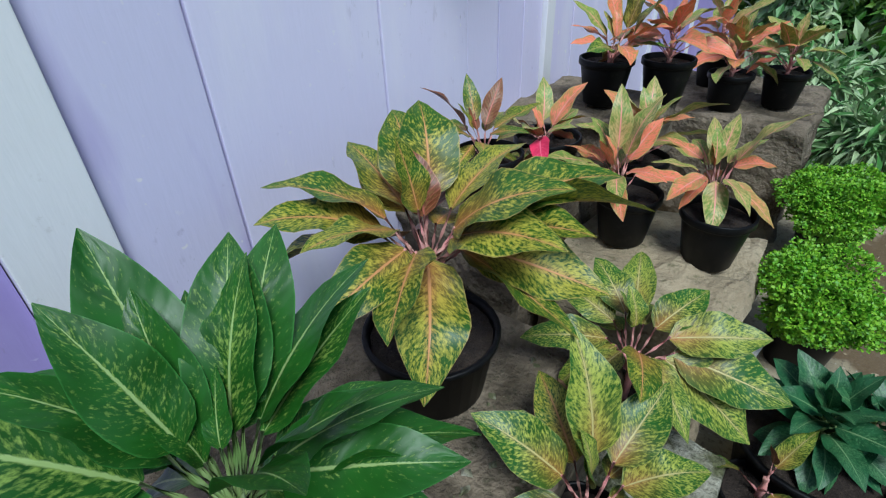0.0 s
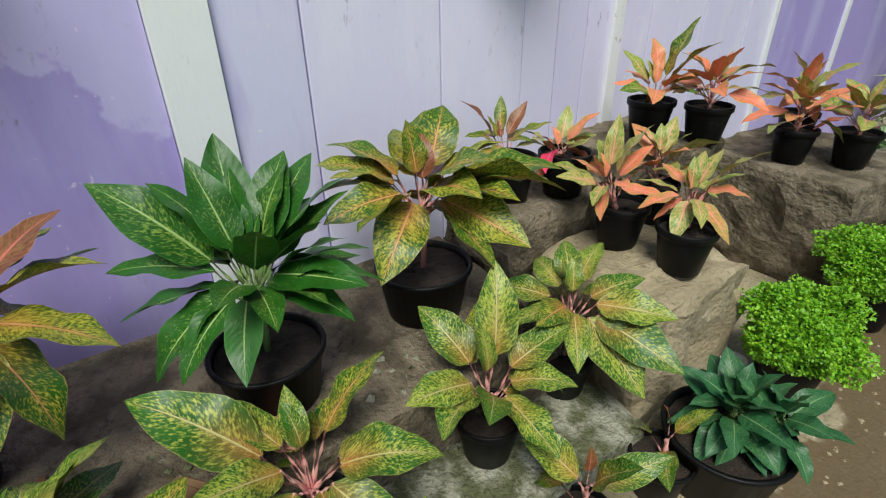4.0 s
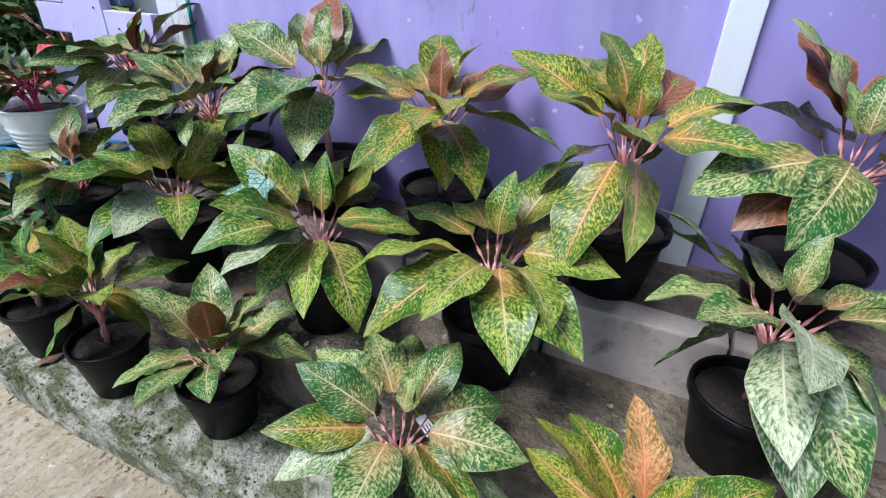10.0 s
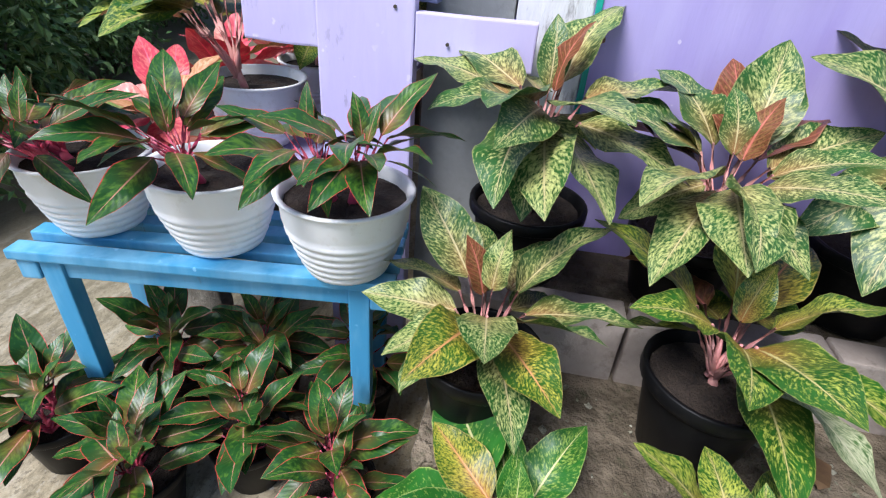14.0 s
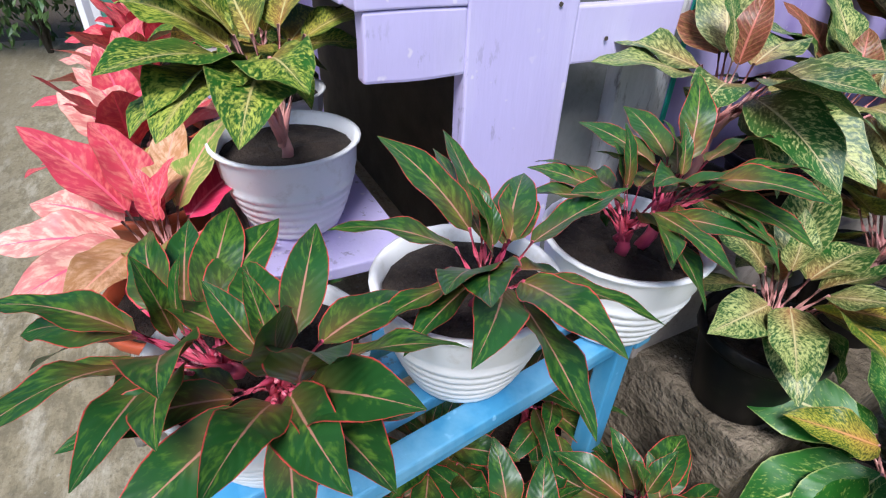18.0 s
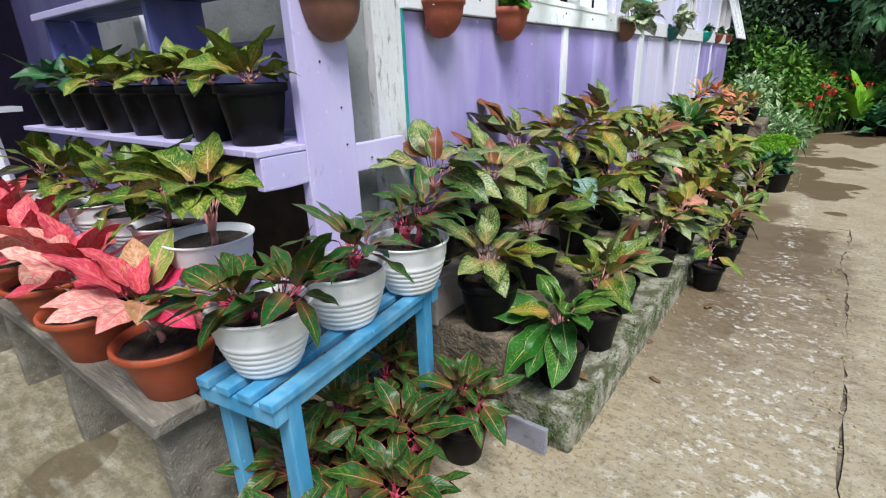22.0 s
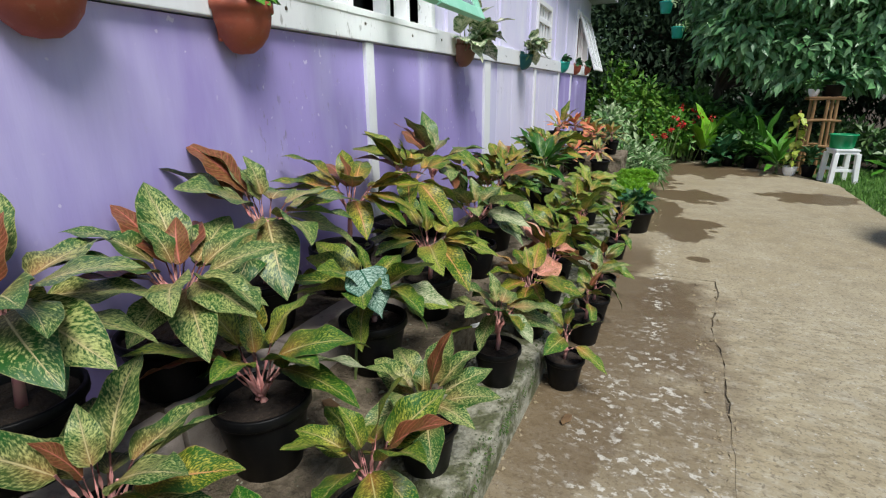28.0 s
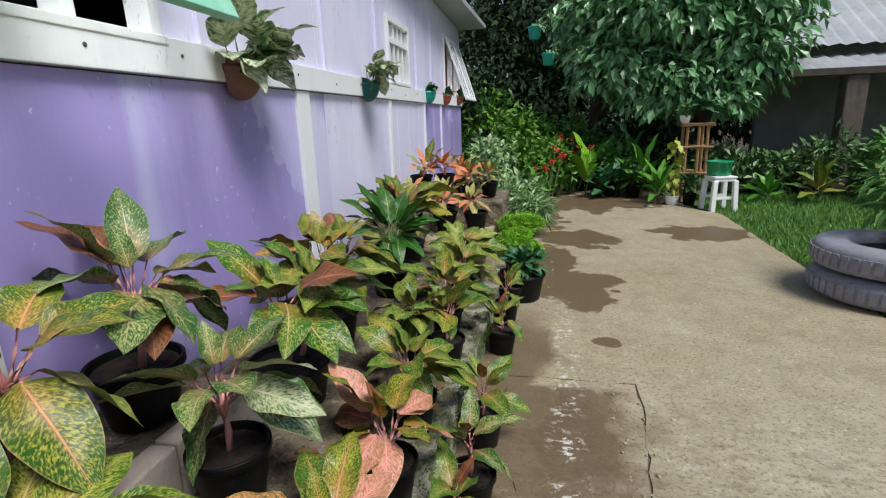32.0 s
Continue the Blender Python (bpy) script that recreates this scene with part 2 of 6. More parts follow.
TREE_LEAF = foliage("tree_leaves", (0.12, 0.31, 0.11), (0.33, 0.53, 0.28), 0.26)
# near-black tones: the shade among the far trees is put into the leaf colour
DARK_LEAF = foliage("shade_painted_leaves", (0.010, 0.032, 0.010), (0.035, 0.08, 0.022), 0.8)
BRIGHT_LEAF = foliage("shrub_leaves_bright", (0.07, 0.24, 0.025), (0.24, 0.42, 0.05))
MID_LEAF = foliage("shrub_leaves", (0.06, 0.19, 0.03), (0.16, 0.34, 0.07))
CURLY = foliage("curly_leaves", (0.12, 0.36, 0.012), (0.34, 0.60, 0.03))
CEMENT = surface("grey_cement_wall", (0.34, 0.35, 0.35), (0.26, 0.27, 0.27), (0.20, 0.20, 0.19), scale=2.5, fine=60, rough=0.9, bump_s=0.4, bump_d=0.004)
GRASS = foliage("grass_blades", (0.08, 0.22, 0.025), (0.22, 0.40, 0.08), 0.6)
MOSS = foliage("moss_tufts", (0.05, 0.10, 0.02), (0.12, 0.18, 0.05), 0.9)
VARIEG = foliage("variegated_small_leaves", (0.10, 0.28, 0.06), (0.56, 0.66, 0.40), 0.5)
RED_FLOWER = surface("red_petals", (0.75, 0.03, 0.02), (0.55, 0.02, 0.02), scale=40, rough=0.5)

PETIOLE = surface("petiole_pink", (0.74, 0.30, 0.29), (0.66, 0.36, 0.29), scale=20, rough=0.45, bump_s=0.1)
PETIOLE_RED = surface("petiole_crimson", (0.72, 0.08, 0.18), (0.60, 0.10, 0.13), scale=20, rough=0.4, bump_s=0.1)
PETIOLE_GREEN = surface("petiole_green", (0.16, 0.28, 0.07), (0.26, 0.34, 0.12), scale=20, rough=0.45, bump_s=0.1)
SOIL = surface("potting_soil", (0.022, 0.014, 0.010), (0.05, 0.034, 0.024), (0.09, 0.065, 0.045), scale=25, fine=160, rough=0.95, bump_s=1.0, bump_d=0.01)
BLACK = surface("black_plastic", (0.005, 0.005, 0.006), (0.008, 0.008, 0.008), (0.02, 0.018, 0.016), scale=9, fine=120, rough=0.42, bump_s=0.08, bump_d=0.001, lo=0.3, hi=0.8)
WHITE_PL = surface("white_plastic", (0.92, 0.92, 0.92), (0.89, 0.89, 0.88), (0.76, 0.74, 0.70), scale=6, fine=100, rough=0.38, bump_s=0.05, bump_d=0.001, grainy=0.06)
BLACK.node_tree.nodes["Principled BSDF"].inputs["Specular IOR Level"].default_value = 0.16
TERRA = surface("terracotta_plastic", (0.52, 0.105, 0.04), (0.44, 0.08, 0.03), (0.40, 0.16, 0.09), scale=7, fine=90, rough=0.5, bump_s=0.1, bump_d=0.001)
TERRA_WALL = surface("old_terracotta", (0.40, 0.095, 0.05), (0.31, 0.07, 0.04), (0.36, 0.17, 0.11), scale=9, fine=90, rough=0.6, bump_s=0.15, bump_d=0.001)
BROWN_PL = surface("brown_plastic", (0.27, 0.12, 0.08), (0.20, 0.085, 0.06), scale=8, fine=90, rough=0.5, bump_s=0.1)
TEAL_PL = surface("teal_plastic", (0.02, 0.42, 0.33), (0.02, 0.35, 0.28), scale=8, rough=0.4, bump_s=0.05)
GREEN_PL = surface("green_plastic", (0.01, 0.34, 0.13), (0.01, 0.28, 0.10), scale=8, rough=0.35, bump_s=0.05)
DARK_TEAL = surface("dark_teal_plastic", (0.01, 0.13, 0.14), (0.01, 0.10, 0.11), scale=8, rough=0.4, bump_s=0.05)


def concrete_mat():
    """Worn concrete path: pale patches, worn white flecks along y, moss film and wet stains."""
    m, t, p = nodes_of("worn_concrete")
    pos = world_pos(t)
    big = noise_tex(t, 0.9, 5.0, 0.6, pos)
    mid = noise_tex(t, 5.0, 9.0, 0.75, pos)
    fine = noise_tex(t, 90.0, 4.0, 0.65, pos)
    streak = noise_tex(t, 7.0, 6.0, 0.7, stretched(t, pos, 0.55, 2.0, 1))
    col = mix(t, ramp(t, big, 0.35, 0.65), (0.40, 0.325, 0.20), (0.47, 0.40, 0.27))
    col = mix(t, math_node(t, "MULTIPLY", ramp(t, mid, 0.45, 0.66), 0.55), col, (0.25, 0.205, 0.135))
    pale = noise_tex(t, 9.0, 6.0, 0.7, pos)
    col = mix(t, math_node(t, "MULTIPLY", ramp(t, pale, 0.54, 0.66), 0.5), col, (0.50, 0.45, 0.35))
    sep = t.nodes.new("ShaderNodeSeparateXYZ")
    t.links.new(pos, sep.inputs[0])
    x, y = sep.outputs[0], sep.outputs[1]
    # brushed texture across the walk, pale aggregate worn bare in a track beside the pots
    brush = noise_tex(t, 16.0, 5.0, 0.7, stretched(t, pos, 0.6, 1.3, 1))
    south_part = ramp(t, y, 0.2, -0.6)
    col = mix(t, math_node(t, "MULTIPLY", math_node(t, "MULTIPLY", ramp(t, brush, 0.5, 0.6), ramp(t, streak, 0.42, 0.6)), math_node(t, "MULTIPLY", south_part, 0.6)), col, (0.54, 0.49, 0.39))
    col = mix(t, math_node(t, "MULTIPLY", ramp(t, brush, 0.47, 0.38), math_node(t, "MULTIPLY", south_part, 0.5)), col, (0.19, 0.155, 0.095))
    # a thin worn line of bare white aggregate, and a broader worn patch at the house end
    xw = math_node(t, "ADD", x, math_node(t, "MULTIPLY", math_node(t, "SUBTRACT", big, 0.5), 0.16))
    dist = math_node(t, "ABSOLUTE", math_node(t, "SUBTRACT", xw, 0.58))
    line = math_node(t, "MULTIPLY", ramp(t, dist, 0.10, 0.02), ramp(t, y, 1.3, 0.6))
    broad = math_node(t, "MULTIPLY", math_node(t, "MULTIPLY", ramp(t, dist, 0.42, 0.14), ramp(t, y, -0.7, -1.6)), 0.9)
    flecks = ramp(t, noise_tex(t, 24.0, 5.0, 0.7, stretched(t, pos, 0.9, 1.1, 1)), 0.535, 0.58)
    bare = math_node(t, "MULTIPLY", math_node(t, "MULTIPLY", math_node(t, "MAXIMUM", line, broad), flecks), ramp(t, noise_tex(t, 6.5, 4.0, 0.6, pos), 0.44, 0.54))
    specks = ramp(t, noise_tex(t, 38.0, 3.0, 0.6, pos), 0.63, 0.70)
    col = mix(t, math_node(t, "MULTIPLY", specks, 0.85), col, (0.62, 0.58, 0.50))
    grit = noise_tex(t, 55.0, 3.0, 0.7, pos)
    col = mix(t, math_node(t, "MULTIPLY", ramp(t, grit, 0.54, 0.62), 0.62), col, (0.15, 0.12, 0.08))
    blotchy = noise_tex(t, 2.2, 6.0, 0.65, pos)
    col = mix(t, math_node(t, "MULTIPLY", ramp(t, blotchy, 0.46, 0.66), 0.16), col, (0.20, 0.16, 0.10))

    def puddle(cx, cy, rx, ry):
        """A damp patch with an uneven outline."""
        dx = math_node(t, "DIVIDE", math_node(t, "SUBTRACT", x, cx), rx)
        dy = math_node(t, "DIVIDE", math_node(t, "SUBTRACT", y, cy), ry)
        d = math_node(t, "SQRT", math_node(t, "ADD", math_node(t, "MULTIPLY", dx, dx), math_node(t, "MULTIPLY", dy, dy)))
        d = math_node(t, "ADD", d, math_node(t, "MULTIPLY", math_node(t, "SUBTRACT", wob, 0.5), 2.6))
        return ramp(t, d, 1.08, 0.94)

    wob = noise_tex(t, 3.2, 4.0, 0.55, pos)
    wx = math_node(t, "ADD", x, math_node(t, "MULTIPLY", math_node(t, "SUBTRACT", wob, 0.5), 0.7))
    damp = math_node(t, "MULTIPLY", ramp(t, wx, 0.56, 0.44), math_node(t, "MULTIPLY", ramp(t, y, -3.0, -2.2), ramp(t, y, 1.2, 0.5)))
    damp = math_node(t, "MULTIPLY", damp, 0.85)
    damp2 = math_node(t, "MULTIPLY", math_node(t, "MULTIPLY", ramp(t, wx, 1.0, 0.80), ramp(t, y, -0.05, -0.09)), math_node(t, "MULTIPLY", ramp(t, wob, 0.28, 0.42), math_node(t, "MULTIPLY", ramp(t, y, -3.2, -1.2), 0.9)))
    wet = math_node(t, "MAXIMUM", damp, damp2)
    for spot in ((0.66, 1.5, 0.34, 0.42), (0.42, 2.3, 0.3, 0.6), (0.75, 3.15, 0.42, 0.42), (2.1, 3.48, 0.46, 0.42), (0.89, 5.6, 1.0, 0.8), (0.1, 3.9, 0.5, 0.8), (0.62, -0.5, 0.2, 0.3), (0.80, 0.49, 0.09, 0.06), (0.97, 1.42, 0.06, 0.05), (-1.30, -4.47, 0.10, 0.16)):
        wet = math_node(t, "MAXIMUM", wet, puddle(*spot))
    col = mix(t, math_node(t, "MULTIPLY", wet, 0.82), col, (0.13, 0.080, 0.040))
    col = mix(t, bare, col, (0.70, 0.66, 0.58))
    # algae film away from the trodden line
    algae = math_node(t, "MULTIPLY", ramp(t, y, -3.6, -4.4), ramp(t, brush, 0.56, 0.44))
    col = mix(t, math_node(t, "MULTIPLY", ramp(t, x, -0.2, -0.7), math_node(t, "MULTIPLY", ramp(t, y, -3.6, -4.2), 0.45)), col, (0.20, 0.185, 0.115))
    col = mix(t, math_node(t, "MULTIPLY", math_node(t, "MULTIPLY", ramp(t, x, -0.2, -0.7), ramp(t, streak, 0.52, 0.62)), 0.5), col, (0.52, 0.48, 0.38))
    col = mix(t, math_node(t, "MULTIPLY", math_node(t, "MAXIMUM", math_node(t, "MULTIPLY", algae, 0.45), math_node(t, "MULTIPLY", ramp(t, y, -4.9, -5.6), 0.85)), 1.0), col, (0.135, 0.115, 0.07))
    col = mix(t, 0.5, col, mix(t, fine, (0.45, 0.45, 0.45), (1.2, 1.2, 1.2)), "MULTIPLY")
    t.links.new(col, p.inputs["Base Color"])
    t.links.new(math_node(t, "SUBTRACT", 0.82, math_node(t, "MULTIPLY", wet, 0.48)), p.inputs["Roughness"])
    bump(t, p, math_node(t, "ADD", math_node(t, "MULTIPLY", mid, 0.8), math_node(t, "MULTIPLY", fine, 0.5)), 0.55, 0.012)
    return m


CONCRETE = concrete_mat()
LEDGE = surface("mossy_concrete", (0.27, 0.215, 0.15), (0.12, 0.093, 0.06), (0.06, 0.062, 0.028), lo=0.42, hi=0.58, scale=8, fine=45, rough=0.92, bump_s=1.0, bump_d=0.025)
LEDGE_LOW = surface("mossy_kerb", (0.14, 0.145, 0.07), (0.47, 0.45, 0.35), (0.05, 0.06, 0.02), lo=0.43, hi=0.58, scale=13, fine=60, rough=0.95, bump_s=1.0, bump_d=0.022)
BLOCKWORK = surface("grey_block", (0.56, 0.48, 0.42), (0.42, 0.35, 0.30), (0.24, 0.20, 0.16), scale=4, fine=80, rough=0.9, bump_s=0.5, bump_d=0.006)
STONE = surface("weathered_stone", (0.50, 0.41, 0.27), (0.33, 0.26, 0.16), (0.12, 0.12, 0.05), scale=6, fine=55, rough=0.93, bump_s=0.9, bump_d=0.015)
EARTH = surface("garden_earth", (0.07, 0.05, 0.03), (0.11, 0.08, 0.05), (0.05, 0.07, 0.025), scale=1.2, fine=40, rough=0.95, bump_s=1.0, bump_d=0.03)
LAWN = surface("lawn_soil", (0.07, 0.14, 0.03), (0.10, 0.19, 0.04), scale=2, fine=60, rough=0.95, bump_s=1.0, bump_d=0.02)


def paint_mat(name, main, faded, stain, scale=1.6, rough=0.55, fade_lo=0.5, fade_hi=0.7, grain=(8, 8, 1.2), vary=0.0, runs=False):
    """House paint: faded runs down the wall, grain and marks."""
    m, t, p = nodes_of(name)
    pos = world_pos(t)
    run = noise_tex(t, scale, 4.0, 0.55, stretched(t, pos, 2.2, 2.2, 0.55))
    marks = noise_tex(t, scale * 9, 6.0, 0.7, pos)
    along = t.nodes.new("ShaderNodeSeparateXYZ")
    t.links.new(pos, along.inputs[0])
    gr = noise_tex(t, 14.0, 4.0, 0.6, stretched(t, pos, *grain))
    col = mix(t, ramp(t, run, fade_lo, fade_hi), main, faded)
    if runs:
        # one pale drip down the panel, and a rubbed patch by the far batten
        wob = math_node(t, "MULTIPLY", math_node(t, "SUBTRACT", run, 0.5), 0.05)
        drip = ramp(t, math_node(t, "ABSOLUTE", math_node(t, "SUBTRACT", math_node(t, "ADD", along.outputs[1], wob), -1.015)), 0.055, 0.015)
        edge = math_node(t, "MULTIPLY", math_node(t, "SUBTRACT", noise_tex(t, 5.5, 4.0, 0.6, pos), 0.5), 0.5)
        slope = math_node(t, "ADD", math_node(t, "MULTIPLY", math_node(t, "SUBTRACT", along.outputs[2], 1.0), 0.55), along.outputs[1])
        rub = math_node(t, "MULTIPLY", ramp(t, math_node(t, "ADD", slope, edge), -0.06, -0.04), ramp(t, math_node(t, "ADD", along.outputs[2], edge), 0.96, 0.99))
        col = mix(t, math_node(t, "MULTIPLY", drip, 0.4), col, (0.70, 0.66, 0.92))
        col = mix(t, math_node(t, "MULTIPLY", rub, 0.55), col, (0.68, 0.63, 0.92))
    col = mix(t, math_node(t, "MULTIPLY", ramp(t, marks, 0.64, 0.75), 0.5), col, stain)
    chips = noise_tex(t, 26.0, 5.0, 0.65, stretched(t, pos, 1.6, 1.6, 0.6))
    where = noise_tex(t, 2.1, 3.0, 0.6, pos)
    col = mix(t, math_node(t, "MULTIPLY", math_node(t, "MULTIPLY", ramp(t, chips, 0.60, 0.66), ramp(t, where, 0.54, 0.64)), 0.75), col, tuple(0.55 * v for v in stain))
    dots = noise_tex(t, 34.0, 2.0, 0.5, pos)
    col = mix(t, math_node(t, "MULTIPLY", ramp(t, dots, 0.70, 0.74), math_node(t, "MULTIPLY", ramp(t, where, 0.42, 0.5), 0.7)), col, tuple(min(0.92, 1.15 * v + 0.1) for v in faded))
    col = mix(t, 0.16, col, mix(t, gr, (0.5, 0.5, 0.5), (1.0, 1.0, 1.0)), "MULTIPLY")
    if vary:
        r = t.nodes.new("ShaderNodeObjectInfo").outputs["Random"]
        col = mix(t, math_node(t, "MULTIPLY", r, vary), col, faded)
    t.links.new(col, p.inputs["Base Color"])
    p.inputs["Roughness"].default_value = rough
    bump(t, p, gr, 0.18, 0.003)
    return m


PURPLE = paint_mat("purple_wall_paint", (0.41, 0.33, 0.71), (0.60, 0.54, 0.86), (0.46, 0.40, 0.62), fade_lo=0.46, fade_hi=0.74)
PURPLE_RUN = paint_mat("purple_wall_paint_with_runs", (0.41, 0.33, 0.71), (0.60, 0.54, 0.86), (0.46, 0.40, 0.62), fade_lo=0.50, fade_hi=0.80, runs=True)
LAVENDER_WORN = paint_mat("worn_lavender_plank_paint", (0.46, 0.385, 0.74), (0.72, 0.69, 0.92), (0.28, 0.24, 0.40), scale=1.5, fade_lo=0.44, fade_hi=0.56)
LAVENDER = paint_mat("lavender_plank_paint", (0.75, 0.71, 0.95), (0.84, 0.81, 0.97), (0.42, 0.37, 0.56), scale=2.4, vary=0.5)
LILAC = paint_mat("lilac_post_paint", (0.62, 0.55, 0.86), (0.68, 0.62, 0.88), (0.46, 0.40, 0.62), scale=3)
WHITE = paint_mat("white_trim_paint", (0.90, 0.90, 0.93), (0.82, 0.82, 0.86), (0.60, 0.58, 0.58), scale=3)
BLUE_DK = paint_mat("blue_shelf_paint", (0.11, 0.14, 0.28), (0.19, 0.21, 0.38), (0.12, 0.11, 0.22), scale=3)
BLUE_VIOLET = paint_mat("blue_violet_board_paint", (0.16, 0.17, 0.50), (0.22, 0.23, 0.56), (0.12, 0.11, 0.28), scale=3)
SKYBLUE = paint_mat("blue_bench_paint", (0.07, 0.33, 0.58), (0.18, 0.47, 0.70), (0.20, 0.24, 0.25), scale=6, fade_lo=0.4, fade_hi=0.62)
MINT = paint_mat("mint_window_paint", (0.32, 0.72, 0.52), (0.42, 0.78, 0.60), (0.30, 0.50, 0.40), scale=4)
FLAKED = surface("flaking_white_paint", (0.86, 0.86, 0.87), (0.78, 0.78, 0.79), (0.20, 0.18, 0.17), scale=5, fine=50, rough=0.7, bump_s=0.6, bump_d=0.004, stretch=(2.2, 2.2, 0.6))
OLD_WOOD = surface("weathered_grey_wood", (0.30, 0.27, 0.22), (0.16, 0.14, 0.11), (0.46, 0.43, 0.36), scale=5, fine=45, rough=0.9, bump_s=0.9, bump_d=0.008, stretch=(0.5, 3, 3))
# dark wood, also the colour of the sheet that stands for an unlit void
DARK_WOOD = surface("dark_wood_and_void", (0.06, 0.045, 0.035), (0.10, 0.08, 0.06), scale=6, rough=0.85, bump_s=0.5)
BAMBOO = surface("bamboo_poles", (0.42, 0.24, 0.10), (0.30, 0.16, 0.07), scale=8, rough=0.6, bump_s=0.2)
# near-black: the unlit inside of the house is put into the colour
INSIDE = surface("interior_shade_colour", (0.02, 0.02, 0.022), (0.03, 0.028, 0.03), scale=3, rough=0.9)
CURTAIN = surface("red_curtain", (0.22, 0.02, 0.03), (0.14, 0.015, 0.02), scale=5, rough=0.9)
TYRE = surface("grey_painted_tyre", (0.33, 0.32, 0.38), (0.25, 0.25, 0.29), (0.12, 0.12, 0.12), scale=8, fine=60, rough=0.75, bump_s=0.4, bump_d=0.005)
BARK = surface("tree_bark", (0.06, 0.05, 0.035), (0.10, 0.085, 0.06), scale=6, rough=0.95, bump_s=1.0, bump_d=0.02, stretch=(3, 3, 0.7))
ZINC = surface("old_zinc_roof", (0.50, 0.52, 0.55), (0.40, 0.42, 0.45), (0.40, 0.30, 0.24), scale=1.5, fine=20, rough=0.5, bump_s=0.2)
# violet taken nearly to black, the porch's deep shade put into the colour
PORCH_SHADE = surface("porch_shade_violet", (0.07, 0.05, 0.09), (0.05, 0.035, 0.06), scale=2, rough=0.9)
PORCH_TEAL = surface("sea_green_porch_paint", (0.12, 0.34, 0.26), (0.09, 0.27, 0.21), scale=2, rough=0.85)
DARK_WALL = surface("dark_shed_wall", (0.17, 0.175, 0.17), (0.25, 0.25, 0.24), scale=1.5, rough=0.9)
BRICKISH = surface("old_brick_pier", (0.16, 0.12, 0.10), (0.11, 0.09, 0.08), scale=9, rough=0.9, bump_s=0.8)
m_glass, t_glass, p_glass = nodes_of("window_glass")
p_glass.inputs["Base Color"].default_value = (0.75, 0.85, 0.84, 1)
p_glass.inputs["Roughness"].default_value = 0.08
p_glass.inputs["Transmission Weight"].default_value = 0.9
GLASS = m_glass


# ---- building helpers ----
def mesh_of(name, bm, material):
    me = bpy.data.meshes.new(name)
    bm.to_mesh(me)
    bm.free()
    if material:
        me.materials.append(material)
    return me


def part(name, bm, material, parent=None, label="", smooth=False):
    me = bm if isinstance(bm, bpy.types.Mesh) else mesh_of(name, bm, material)
    if smooth:
        me.polygons.foreach_set("use_smooth", [True] * len(me.polygons))
    ob = new(name, me)
    ob.parent = parent
    return tagged(ob, label)


def thing(name, m, label, category, group="", kind=""):
    ob = new(name)
    ob.empty_display_size = 0.05
    ob.matrix_basis = m
    return tagged(ob, label, category, group, kind)


def box(x0, x1, y0, y1, z0, z1, bevel=0.004, jitter=0.0, cuts=0, seed=0):
    bm = bmesh.new()
    bmesh.ops.create_cube(bm, size=1)
    for v in bm.verts:
        v.co = Vector((x0 + (v.co.x + 0.5) * (x1 - x0), y0 + (v.co.y + 0.5) * (y1 - y0), z0 + (v.co.z + 0.5) * (z1 - z0)))
    if cuts:
        bmesh.ops.subdivide_edges(bm, edges=[e for e in bm.edges], cuts=cuts, use_grid_fill=True)
    if bevel:
        sharp = [e for e in bm.edges if len(e.link_faces) == 2 and e.calc_face_angle(0) > 0.5]
        bmesh.ops.bevel(bm, geom=sharp, offset=bevel, segments=2, affect="EDGES", profile=0.6)
    if jitter:
        for v in bm.verts:
            n = noise.noise_vector(v.co * 9.0 + Vector((seed, 0, 0)))
            v.co += n * jitter
    return bm


def lathe(profile, seg=28, arc=360.0, wave=0.0, closed=True):
    """Turn (radius, z) pairs about z."""
    bm = bmesh.new()
    rings = []
    n = seg if arc >= 360 else seg + 1
    for r, z in profile:
        ring = []
        for i in range(n):
            a = radians(arc) * i / seg
            ring.append(bm.verts.new((r * math.cos(a), r * math.sin(a), z)))
        rings.append(ring)
    for a, b in zip(rings, rings[1:]):
        for i in range(n if arc >= 360 else n - 1):
            j = (i + 1) % n
            bm.faces.new((a[i], a[j], b[j], b[i]))
    bmesh.ops.recalc_face_normals(bm, faces=bm.faces)
    return bm


def tube(points, radii, seg=7):
    bm = bmesh.new()
    pts = [Vector(p) for p in points]
    rings = []
    for i, p in enumerate(pts):
        d = (pts[min(i + 1, len(pts) - 1)] - pts[max(i - 1, 0)]).normalized()
        q = d.to_track_quat("Z", "Y")
        r = radii[i] if isinstance(radii, (list, tuple)) else radii
        rings.append([bm.verts.new(p + q @ Vector((r * math.cos(2 * math.pi * k / seg), r * math.sin(2 * math.pi * k / seg), 0))) for k in range(seg)])
    for a, b in zip(rings, rings[1:]):
        for k in range(seg):
            bm.faces.new((a[k], a[(k + 1) % seg], b[(k + 1) % seg], b[k]))
    bm.faces.new(rings[0][::-1])
    bm.faces.new(rings[-1])
    return bm


